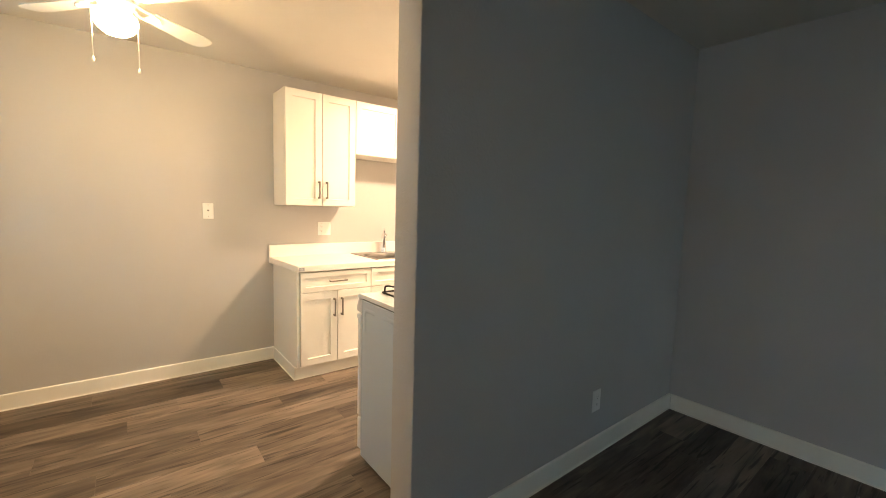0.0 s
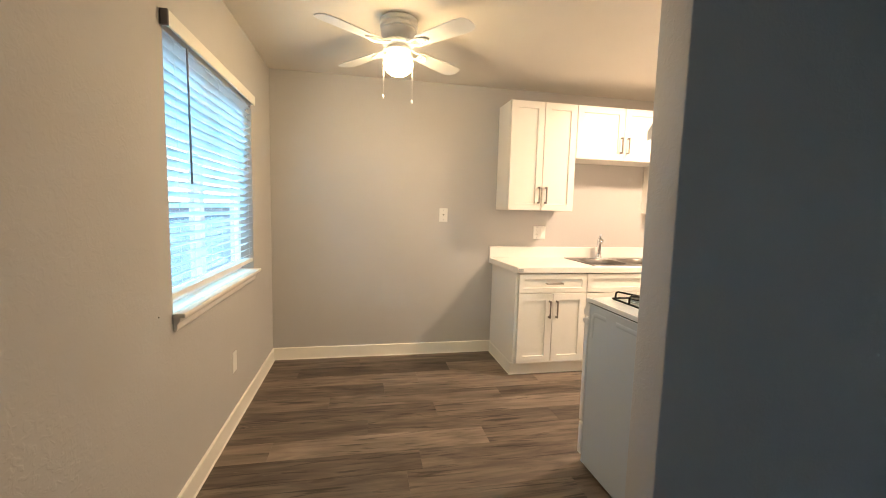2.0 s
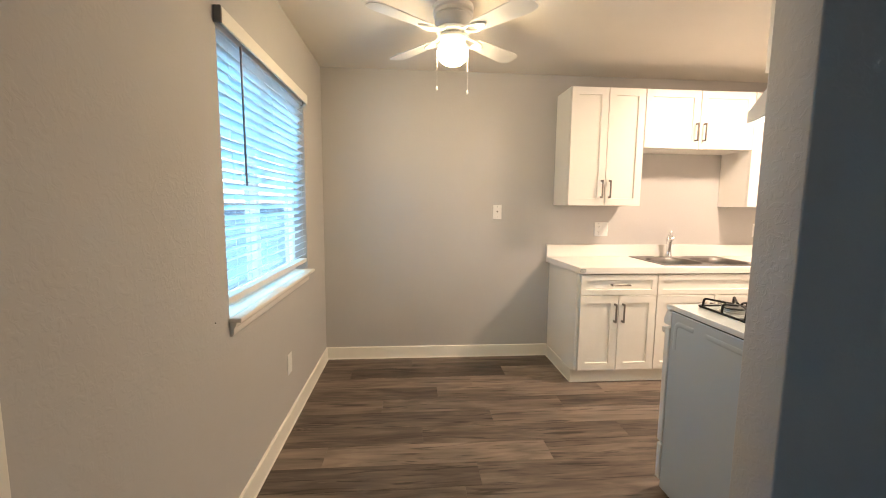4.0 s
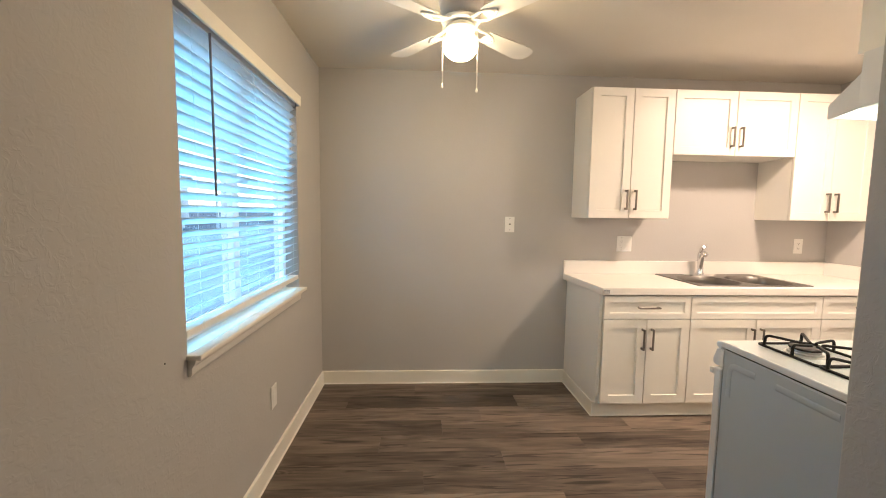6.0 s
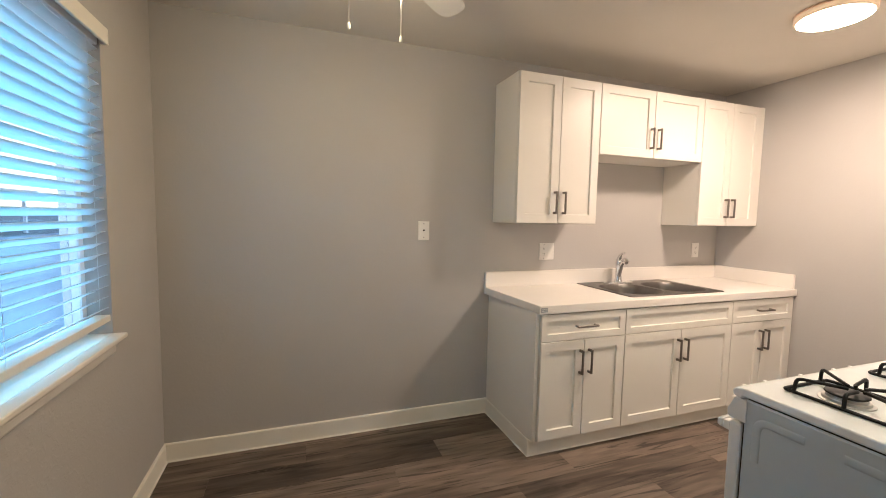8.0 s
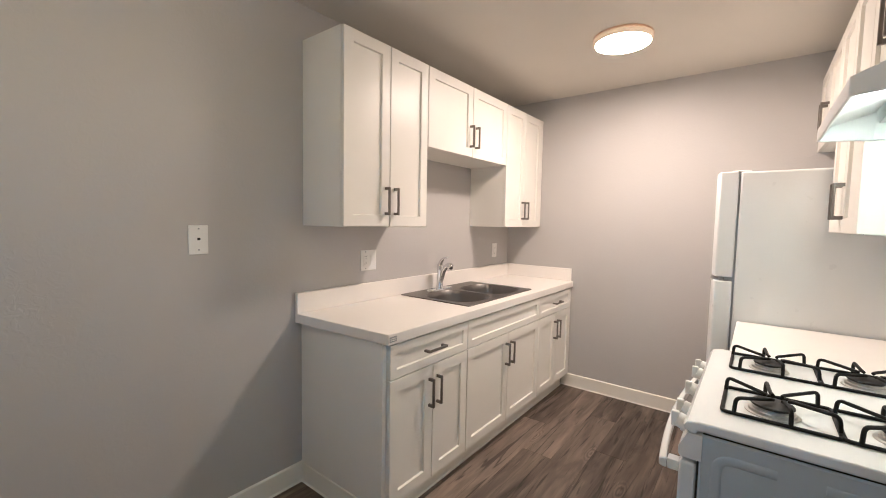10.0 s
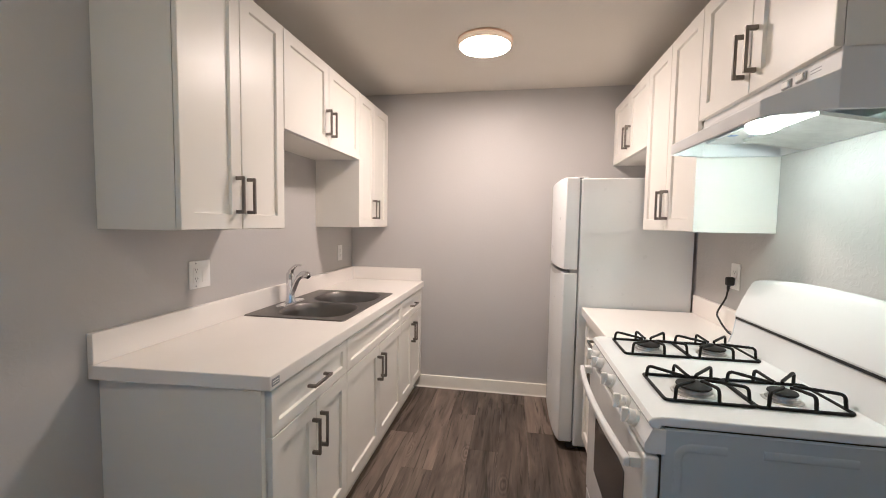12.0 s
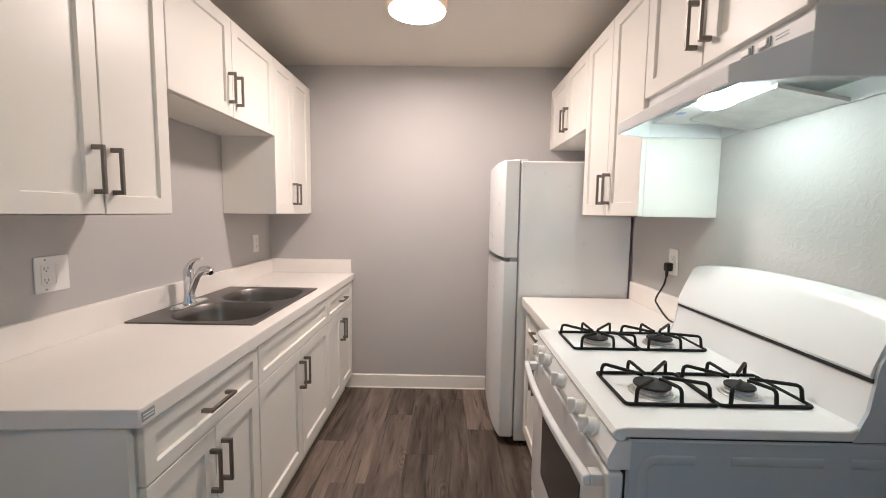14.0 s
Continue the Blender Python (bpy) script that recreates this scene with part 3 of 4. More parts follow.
# sink
def rrect(x0, x1, y0, y1, r, n=6):
    out = []
    for cx, cy, a in ((x1 - r, y1 - r, 0), (x0 + r, y1 - r, 90), (x0 + r, y0 + r, 180), (x1 - r, y0 + r, 270)):
        for k in range(n + 1):
            t = radians(a + 90 * k / n)
            out.append((cx + r * math.cos(t), cy + r * math.sin(t)))
    return out


sink = thing("kitchen_sink", (2.716, 4.08, CZ1), "brushed steel double-bowl sink let into the counter", "sink")
SO = (2.312, 3.122, 3.838, 4.372)
BOWLS = ((2.348, 2.700, 3.872, 4.262), (2.734, 3.086, 3.872, 4.262))
bm = bmesh.new()
edges = []
for pts in [rrect(*SO, 0.012, 3)] + [rrect(*b, 0.13, 9) for b in BOWLS]:
    vs = [bm.verts.new((x, y, CZ1 + 0.006)) for x, y in pts]
    edges += [bm.edges.new((vs[i], vs[(i + 1) % len(vs)])) for i in range(len(vs))]
bmesh.ops.triangle_fill(bm, use_beauty=True, edges=edges)
vs = [bm.verts.new((x, y, CZ1 + 0.006)) for x, y in rrect(*SO, 0.012, 3)]
ws = [bm.verts.new((x, y, CZ1 + 0.0006)) for x, y in rrect(SO[0] - 0.004, SO[1] + 0.004, SO[2] - 0.004, SO[3] + 0.004, 0.014, 3)]
for i in range(len(vs)):
    bm.faces.new((vs[i], vs[(i + 1) % len(vs)], ws[(i + 1) % len(vs)], ws[i]))
part("rim", bm, STEEL, sink)
for b in BOWLS:
    bm = bmesh.new()
    rings = []
    for d, z, r in ((0, 0.006, 0.13), (0.006, -0.002, 0.126), (0.012, -0.03, 0.12), (0.022, -0.13, 0.11), (0.045, -0.16, 0.09), (0.085, -0.168, 0.055)):
        rings.append([bm.verts.new((x, y, CZ1 + z)) for x, y in rrect(b[0] + d, b[1] - d, b[2] + d, b[3] - d, r, 9)])
    for a, c in zip(rings, rings[1:]):
        for i in range(len(a)):
            bm.faces.new((a[i], a[(i + 1) % len(a)], c[(i + 1) % len(a)], c[i]))
    bm.faces.new(rings[-1])
    bowl = part("bowl", bm, STEEL, sink, "", True)
    part("drain", lathe(bmesh.new(), ((b[0] + b[1]) / 2, (b[2] + b[3]) / 2, CZ1 - 0.1675), [(0.043, 0), (0.04, 0.004), (0.03, 0.002), (0, 0.001)], 24), CHROME, bowl, "", True)

faucet = thing("kitchen_faucet", (2.64, 4.308, CZ1 + 0.006), "chrome single-lever kitchen faucet on the sink rim", "faucet")
FXC, FYC, FZ = 2.64, 4.308, CZ1 + 0.0065
DX, DY = -0.46, -0.888


def ahead(d, z):
    return (FXC + DX * d, FYC + DY * d, FZ + z)


bm = bmesh.new()
lo = rrect(FXC - 0.125, FXC + 0.125, FYC - 0.028, FYC + 0.028, 0.027, 6)
r0 = [bm.verts.new((x, y, FZ)) for x, y in lo]
r1 = [bm.verts.new((FXC + (x - FXC) * 0.97, FYC + (y - FYC) * 0.9, FZ + 0.007)) for x, y in lo]
for i in range(len(r0)):
    bm.faces.new((r0[i], r0[(i + 1) % len(r0)], r1[(i + 1) % len(r0)], r1[i]))
bm.faces.new(r1)
bm.faces.new(r0[::-1])
part("base_plate", bm, CHROME, faucet, "", True)
part("column", lathe(bmesh.new(), (FXC, FYC, FZ + 0.007), [(0.03, 0), (0.029, 0.008), (0.024, 0.02), (0.022, 0.06), (0.023, 0.12), (0.025, 0.15), (0.022, 0.168), (0.014, 0.176), (0, 0.178)], 28), CHROME, faucet, "", True)
sp = [ahead(0.005, 0.045), ahead(0.035, 0.09), ahead(0.07, 0.145), ahead(0.11, 0.176), ahead(0.15, 0.184), ahead(0.178, 0.168)]
sp = rounded(sp, 0.04)
part("spout", tube(bmesh.new(), sp, [0.0145 + 0.009 * max(0.0, (k / (len(sp) - 1) - 0.45) / 0.55) for k in range(len(sp) - 1)] + [0.012], 14), CHROME, faucet, "pull-out spray spout", True)
lv = rounded([ahead(0.0, 0.17), ahead(0.012, 0.195), ahead(0.05, 0.222), ahead(0.11, 0.232)], 0.02)
part("lever", tube(bmesh.new(), lv, [0.018 - 0.0125 * k / (len(lv) - 1) for k in range(len(lv))], 10), CHROME, faucet, "", True)


# ---- stove side ----
RF, RB = 2.309, YS + 0.002
HX0, HX1, RX1, OX1 = 1.598, 2.305, 2.968, 3.738
wall_unit(HX0, HX1, 1.812, 2.262, RF, RB, 1, "short white two-door shaker cabinet above the range hood", 1.935)
wall_unit(HX1 + 0.001, RX1, 1.368, 2.262, RF, RB, 1, "white two-door shaker cabinet beside the range hood", 1.487)
wall_unit(RX1 + 0.001, OX1, 1.84, 2.262, RF, RB, 1, "short white two-door shaker cabinet above the fridge", 1.965)
filler = part("cabinet_filler", boxed(OX1 + 0.0015, XE - 0.001, RB, RF - 0.004, 1.84, 2.262), CABINET)
tagged(filler, "narrow white filler strip between cabinet and wall", "cabinet filler")
RC0, RC1 = 2.318, 2.975
base_unit(RC0 + 0.004, RC1 - 0.004, 2.60, RB, 1, "white shaker base cabinet between stove and fridge")
ctr2 = thing("countertop", (2.65, 2.3, CZ0), "short white laminate counter between stove and fridge", "countertop")
part("slab", boxed(RC0, RC1, RB, 2.625, CZ0, CZ1, 0.004, 2), COUNTER, ctr2)
part("upstand", boxed(RC0, RC1, RB, RB + 0.02, CZ1 + 0.0005, 1.0, 0.003, 2), COUNTER, ctr2)

# range hood
hood = thing("range_hood", ((HX0 + HX1) / 2, RB, 1.66), "white under-cabinet range hood with its lamp lit", "range hood")
HT, HS, HL, HB = 1.8105, 1.757, 1.706, 1.664
plan = [(HX0, 2.292), (1.652, 2.428), (2.248, 2.428), (HX1, 2.292)]
bm = bmesh.new()
V = lambda x, y, z: bm.verts.new((x, y, z))
hi = [V(HX0, RB, HT), V(HX0, 2.292, HT), V(HX1, 2.292, HT), V(HX1, RB, HT)]
st = [V(HX0, 2.292, HS), V(HX1, 2.292, HS)]
lt = [V(*plan[1], HL), V(*plan[2], HL)]
lb = [V(HX0, RB, HB), V(*plan[0], HB), V(*plan[1], HB), V(*plan[2], HB), V(*plan[3], HB), V(HX1, RB, HB)]
for q in ((hi[0], hi[1], hi[2], hi[3]), (hi[1], st[0], st[1], hi[2]), (st[0], lt[0], lt[1], st[1]), (lt[0], lb[2], lb[3], lt[1]),
          (st[0], lb[1], lb[2], lt[0]), (st[1], lt[1], lb[3], lb[4]), (hi[0], lb[0], lb[1], st[0], hi[1]), (hi[3], hi[2], st[1], lb[4], lb[5])):
    bm.faces.new(q)
canopy = part("canopy", bm, HOODWHITE, hood)
for kind, width in (("SOLIDIFY", 0), ("BEVEL", 0.004)):
    mod = canopy.modifiers.new("edge", kind)
    if width:
        mod.width, mod.segments, mod.limit_method = width, 2, "ANGLE"
    else:
        mod.thickness, mod.offset = 0.009, -1
part("rear_flange", boxed(HX0 + 0.0095, HX1 - 0.0095, RB, RB + 0.01, HB + 0.003, 1.715), HOODWHITE, hood)
part("filter", prism(bmesh.new(), [(RB + 0.012, 1.668), (2.205, 1.702), (2.205, 1.710), (RB + 0.012, 1.676)], "x", 1.80, 2.17), FILTER, hood, "dull aluminium mesh grease filter")
for x in (1.795, 2.17):
    part("filter_edge", prism(bmesh.new(), [(RB + 0.011, 1.6665), (2.207, 1.7005), (2.207, 1.711), (RB + 0.011, 1.677)], "x", x, x + 0.006), ALLOY, hood, "bright folded filter edge")
part("under_panel", boxed(HX0 + 0.012, HX1 - 0.012, RB + 0.0105, 2.28, 1.7155, 1.722), HOODWHITE, hood)
bm = bmesh.new()
lens = rrect(1.875, 1.99, 2.225, 2.31, 0.04, 6)
rings = []
for s, z in ((1.0, 1.7145), (0.97, 1.700), (0.8, 1.688), (0.4, 1.683)):
    cx, cy = 1.9325, 2.2675
    rings.append([bm.verts.new((cx + (x - cx) * s, cy + (y - cy) * s, z)) for x, y in lens])
for a, c in zip(rings, rings[1:]):
    for i in range(len(a)):
        bm.faces.new((a[i], a[(i + 1) % len(a)], c[(i + 1) % len(a)], c[i]))
bm.faces.new(rings[-1])
bm.faces.new(rings[0][::-1])
part("lamp_lens", bm, HOODLENS, hood, "lit milky lamp lens", True)
for cx in (1.732, 1.79):
    sw = part("switch_frame", boxed(cx - 0.019, cx + 0.019, 2.2922, 2.2962, 1.771, 1.794, 0.0005), GREYPLASTIC, hood)
    part("switch", boxed(cx - 0.014, cx + 0.014, 2.2964, 2.3005, 1.774, 1.791, 0.0018), PLATE, sw, "white rocker switch")
for k in range(2):
    part("label_mark", boxed(1.662, 1.70, 2.2922, 2.2929, 1.777 + k * 0.008, 1.779 + k * 0.008), STICKER, hood)
part("sticker", boxed(2.12, 2.145, 2.25, 2.275, 1.7143, 1.7153), STICKER_BLUE, hood)

# gas stove
TX0, TX1, TF, TB = 1.555, 2.312, 2.662, YS + 0.03
stove = thing("gas_stove", ((TX0 + TX1) / 2, 2.33, 0), "white freestanding gas stove with four burners", "stove")
part("body", boxed(TX0 + 0.004, TX1 - 0.004, TB, TF - 0.0148, 0.02, 0.875, 0.004), ENAMEL_SHADED, stove)
part("front_gap", boxed(TX0 + 0.010, TX1 - 0.010, TF - 0.0146, TF - 0.0102, 0.022, 0.80), RUBBER, stove, "dark slot behind the oven door")
for x in (TX0 + 0.05, TX1 - 0.05):
    for y in (TB + 0.05, TF - 0.1):
        part("foot", cyl(bmesh.new(), (x, y, 0), (x, y, 0.0195), 0.018, seg=12), RUBBER, stove)
part("seam", boxed(TX0 + 0.009, TX1 - 0.009, TB + 0.01, TF - 0.02, 0.8752, 0.8805), RUBBER, stove, "dark joint under the cooktop")
for run in ([(2.612, 0.71), (2.612, 0.83), (2.50, 0.83)], [(2.42, 0.83), (2.22, 0.83)], [(2.16, 0.83), (2.07, 0.83)]):
    bm = bmesh.new()
    tube(bm, rounded([(0, y, z) for y, z in run], 0.035, 6), 0.0115, 12)
    bmesh.ops.transform(bm, matrix=Matrix.Translation((TX0 + 0.0042, 0, 0)) @ Matrix.Diagonal((0.2, 1, 1, 1)), verts=bm.verts)
    part("side_bead", bm, ENAMEL_SHADED, stove, "pressed bead in the side panel", True)
# top with rolled edge and cove up to the backguard
prof = [(TF + 0.006, 0.872), (TF + 0.018, 0.878), (TF + 0.022, 0.889), (TF + 0.014, 0.900), (TF - 0.01, 0.905), (2.17, 0.905), (2.15, 0.915), (2.137, 0.95), (2.128, 1.012), (2.06, 1.012), (2.06, 0.881), (TF - 0.009, 0.881), (TF - 0.007, 0.8725)]
top = part("cooktop", prism(bmesh.new(), prof, "x", TX0 + 0.001, TX1 - 0.001), ENAMEL, stove, "glossy white enamel top", True)
m_bev = top.modifiers.new("edge", "BEVEL")
m_bev.width, m_bev.segments, m_bev.limit_method, m_bev.angle_limit = 0.008, 3, "ANGLE", radians(60)
prof = [(2.132, 1.022), (2.136, 1.028), (2.129, 1.05), (2.112, 1.09), (2.092, 1.132), (2.081, 1.152), (2.071, 1.162), (2.056, 1.166), (2.04, 1.164), (2.034, 1.158), (2.034, 1.022)]
bm = bmesh.new()
n_s = 24
rings = []
for k in range(n_s + 1):
    u = -1 + 2 * k / n_s
    x = (TX0 + TX1) / 2 + u * ((TX1 - TX0) / 2 - 0.0085)
    lift = 0.010 + 0.024 * (1 - u * u) - (0.003 if k in (0, n_s) else 0.0)
    rings.append([bm.verts.new((x, y, z + lift * (z - 1.02) / 0.15)) for y, z in prof])
for a, b in zip(rings, rings[1:]):
    for i in range(len(prof)):
        bm.faces.new((a[i], a[(i + 1) % len(prof)], b[(i + 1) % len(prof)], b[i]))
bm.faces.new(rings[0][::-1])
bm.faces.new(rings[-1])
part("backguard", bm, ENAMEL, stove, "curved white backguard", True)
part("backguard_gap", boxed(TX0 + 0.006, TX1 - 0.006, 2.036, 2.131, 1.0125, 1.0218), RUBBER, stove, "black gap under the backguard")
prof = [(TB, 0.8812), (2.164, 0.8812), (2.152, 0.915), (2.137, 0.95), (2.1285, 1.012), (2.128, 1.03), (2.122, 1.055), (2.104, 1.095), (2.085, 1.135), (2.07, 1.155), (2.052, 1.162), (TB, 1.16)]
# End plates wear the same painted shade as the side panels.
for x in (TX0, TX1 - 0.008):
    part("backguard_end", prism(bmesh.new(), prof, "x", x, x + 0.008), ENAMEL_SHADED, stove, "white end plate with its shade in the colour")
prof = [(TF - 0.02, 0.872), (TF + 0.012, 0.872), (TF + 0.03, 0.832), (TF + 0.03, 0.815), (TF + 0.024, 0.808), (TF - 0.02, 0.808)]
part("control_panel", prism(bmesh.new(), prof, "x", TX0 + 0.001, TX1 - 0.001), ENAMEL, stove)
for x in (1.66, 1.755, 1.93, 2.105, 2.20):
    k = bmesh.new()
    c, d = Vector((x, TF + 0.022, 0.848)), Vector((0, 0.94, 0.34))
    cyl(k, c, c + d * 0.01, 0.024, 0.023, 24)
    cyl(k, c + d * 0.01, c + d * 0.026, 0.0205, 0.019, 24)
    kn = part("knob", k, PLATE, stove, "white plastic knob", True)
    g = boxed(x - 0.0065, x + 0.0065, TF + 0.043, TF + 0.062, 0.836, 0.878, 0.003, 2)
    part("grip", g, PLATE, kn)
odoor = part("oven_door", boxed(TX0 + 0.004, TX1 - 0.004, TF - 0.01, TF + 0.028, 0.235, 0.797, 0.008, 3), ENAMEL, stove)
part("oven_window", boxed(TX0 + 0.17, TX1 - 0.17, TF + 0.0284, TF + 0.031, 0.40, 0.655, 0.001), DARKGLASS, odoor, "dark oven window")
bm = bmesh.new()
rings = []
for k in range(17):
    u = -1 + k / 8
    x, y = (TX0 + TX1) / 2 + u * ((TX1 - TX0) / 2 - 0.022), TF + 0.056 + 0.02 * (1 - u * u)
    rings.append([bm.verts.new(q) for q in ((x, y, 0.752), (x, y + 0.018, 0.756), (x, y + 0.018, 0.777), (x, y, 0.782))])
for a, b in zip(rings, rings[1:]):
    for i in range(4):
        bm.faces.new((a[i], a[(i + 1) % 4], b[(i + 1) % 4], b[i]))
bm.faces.new(rings[0][::-1])
bm.faces.new(rings[-1])
bar = part("door_handle", bm, ENAMEL, odoor, "white bowed flat bar handle", True)
m_bev = bar.modifiers.new("edge", "BEVEL")
m_bev.width, m_bev.segments, m_bev.limit_method = 0.004, 2, "ANGLE"
for x in (TX0 + 0.023, TX1 - 0.053):
    part("handle_bracket", boxed(x, x + 0.03, TF + 0.0283, TF + 0.0558, 0.753, 0.781, 0.003, 2), ENAMEL, odoor)
part("storage_drawer", boxed(TX0 + 0.004, TX1 - 0.004, TF - 0.01, TF + 0.026, 0.05, 0.228, 0.008, 3), ENAMEL, stove)


def burner(cx, cy, cap_r):
    b = part("burner", lathe(bmesh.new(), (cx, cy, 0.9055), [(cap_r + 0.012, 0), (cap_r + 0.011, 0.002), (cap_r + 0.004, 0.003), (cap_r + 0.003, 0.009), (cap_r - 0.003, 0.0095), (cap_r - 0.004, 0.016), (0, 0.017)], 28), ALLOY, stove, "cast aluminium burner base", True)
    part("burner_cap", lathe(bmesh.new(), (cx, cy, 0.9238), [(cap_r - 0.002, 0), (cap_r, 0.002), (cap_r - 0.001, 0.006), (cap_r - 0.006, 0.0075), (0, 0.0085)], 28), BURNER, b, "black burner cap", True)


def grate(cx, cy):
    """Bent wire grate: a flat square with raised fingers that meet over the burner."""
    g = thing("burner_grate", (cx, cy, 0.906), "black enamelled wire grate over a burner", "grate", "grates on the stove")
    hx, hy, z0, z1, r = 0.098, 0.112, 0.910, 0.949, 0.0048
    cor = [(cx - hx, cy - hy, z0), (cx + hx, cy - hy, z0), (cx + hx, cy + hy, z0), (cx - hx, cy + hy, z0)]
    part("frame_wire", tube(bmesh.new(), rounded([(cx, cy - hy, z0)] + cor[1:] + cor[:1] + [(cx, cy - hy, z0)], 0.012), r, 8), BLACKIRON, g, "", True)
    feet = [(cx + sx * hx, cy - sx * 0.032 + sy * 0.055, cx + sx * 0.026, cy + sy * 0.014) for sx in (-1, 1) for sy in (-1, 1)]
    feet += [(cx + s * 0.066, cy + s * hy, cx + s * 0.012, cy + s * 0.030) for s in (-1, 1)]
    for fx, fy, ex, ey in feet:
        path = [(fx, fy, z0), (fx * 0.97 + cx * 0.03, fy * 0.97 + cy * 0.03, z1), (ex, ey, z1 - 0.007), (ex * 0.7 + cx * 0.3, ey * 0.7 + cy * 0.3, z1 - 0.009)]
        part("finger", tube(bmesh.new(), rounded(path, 0.013), r, 8), BLACKIRON, g, "", True)


for cx, cy, cr in ((1.757, 2.50, 0.046), (1.757, 2.272, 0.036), (2.163, 2.50, 0.042), (2.163, 2.272, 0.043)):
    burner(cx - 0.018, cy + 0.01, cr)
    grate(cx, cy)

# fridge
FR0, FR1, FRF, FRT = 2.995, 3.735, 2.655, 1.665
fridge = thing("refrigerator", ((FR0 + FR1) / 2, 2.38, 0), "white two-door refrigerator with freezer on top", "refrigerator")
part("cabinet", boxed(FR0, FR1, 2.022, FRF - 0.008, 0.03, FRT - 0.004, 0.008, 2), FRIDGE, fridge)
part("gasket", boxed(FR0 + 0.012, FR1 - 0.012, FRF - 0.0078, FRF + 0.0005, 0.06, FRT - 0.012), GREYPLASTIC, fridge, "dark door gasket")


def fridge_door(name, z0, z1):
    prof = []
    for k in range(13):
        u = -1 + 2 * k / 12
        prof.append(((FR0 + FR1) / 2 + u * (FR1 - FR0) / 2, FRF + 0.078 + 0.03 * (1 - abs(u) ** 3.6)))
    bm = bmesh.new()
    out = [(FR1, FRF + 0.001), (FR0, FRF + 0.001)]
    ring = prof + out
    A = [bm.verts.new((x, y, z0)) for x, y in ring]
    B = [bm.verts.new((x, y, z1)) for x, y in ring]
    for i in range(len(ring)):
        bm.faces.new((A[i], A[(i + 1) % len(ring)], B[(i + 1) % len(ring)], B[i]))
    bm.faces.new(A[::-1])
    bm.faces.new(B)
    d = part(name, bm, FRIDGE, fridge, "", True)
    b = d.modifiers.new("edge", "BEVEL")
    b.width, b.segments, b.limit_method, b.angle_limit = 0.006, 3, "ANGLE", radians(50)
    return d


upper = fridge_door("freezer_door", 1.118, FRT)
lower = fridge_door("fridge_door", 0.055, 1.096)
part("grip_recess", boxed(FR0 + 0.006, FR1 - 0.006, FRF + 0.001, FRF + 0.04, 1.0965, 1.1175), GREYPLASTIC, fridge, "dark recess between the doors")
bm = bmesh.new()
rows = []
for k in range(9):
    u = -0.86 + 1.35 * k / 8
    fy = FRF + 0.078 + 0.03 * (1 - abs(u) ** 3.6)
    x = (FR0 + FR1) / 2 + u * (FR1 - FR0) / 2
    d = 0.022 * math.sin(math.pi * k / 8)
    rows.append([bm.verts.new(q) for q in ((x, fy + 0.003, 1.1), (x, fy + 0.004, 1.09 - d), (x, fy - 0.012, 1.094 - d), (x, fy - 0.03, 1.1))])
for a, b in zip(rows, rows[1:]):
    for i in range(4):
        bm.faces.new((a[i], a[(i + 1) % 4], b[(i + 1) % 4], b[i]))
bm.faces.new(rows[0][::-1])
bm.faces.new(rows[-1])
part("door_grip", bm, ALLOY, lower, "silver grey pocket grip", True)
part("hinge_cap", boxed(FR0 + 0.03, FR0 + 0.10, FRF - 0.05, FRF + 0.03, FRT + 0.0005, FRT + 0.007, 0.002), FRIDGE, fridge)
part("badge", boxed(FR0 + 0.16, FR0 + 0.22, FRF + 0.088, FRF + 0.104, 1.592, 1.602), GREYPLASTIC, upper)
part("kick_grille", boxed(FR0 + 0.015, FR1 - 0.015, FRF - 0.03, FRF + 0.025, 0.012, 0.05), RUBBER, fridge, "black kick grille")
for x in (FR0 + 0.05, FR1 - 0.05):
    for y in (2.08, FRF - 0.06):
        part("foot", cyl(bmesh.new(), (x, y, 0), (x, y, 0.03), 0.018, seg=12), RUBBER, fridge)


# ---- lamps ----
led = thing("ceiling_lamp", (2.888, 3.226, ZC), "round flush ceiling lamp, lit, with copper rim", "ceiling lamp")
part("rim", lathe(bmesh.new(), (2.888, 3.226, ZC), [(0.150, -0.0004), (0.158, -0.0004), (0.158, -0.009), (0.150, -0.0095), (0.149, -0.0005)], 48), COPPER, led, "satin copper rim", True)
part("diffuser_edge", lathe(bmesh.new(), (2.888, 3.226, ZC), [(0.1485, -0.0098), (0.156, -0.0099), (0.1565, -0.026), (0.153, -0.033), (0.145, -0.0365)], 48), LED_EDGE, led, "softly lit milky edge", True)
part("diffuser", lathe(bmesh.new(), (2.888, 3.226, ZC), [(0.1448, -0.0368), (0.10, -0.0395), (0, -0.041)], 48), LED, led, "lit milky diffuser", True)

FC = (0.606, 3.215)
fan = thing("ceiling_fan", (*FC, ZC), "white four-blade ceiling fan with lit globe", "ceiling fan")
part("motor_housing", lathe(bmesh.new(), (*FC, ZC), [(0, -0.0005), (0.104, -0.0005), (0.110, -0.006), (0.111, -0.03), (0.106, -0.036), (0.101, -0.038), (0.101, -0.042), (0.108, -0.045), (0.109, -0.062), (0.104, -0.067), (0.100, -0.069), (0.103, -0.073), (0.1, -0.105), (0.088, -0.125), (0.07, -0.14), (0, -0.142)], 48), FANWHITE, fan, "", True)
part("flywheel", lathe(bmesh.new(), (*FC, ZC - 0.1425), [(0.09, 0), (0.096, -0.008), (0.09, -0.02), (0.06, -0.026), (0, -0.026)], 40), FANWHITE, fan, "", True)
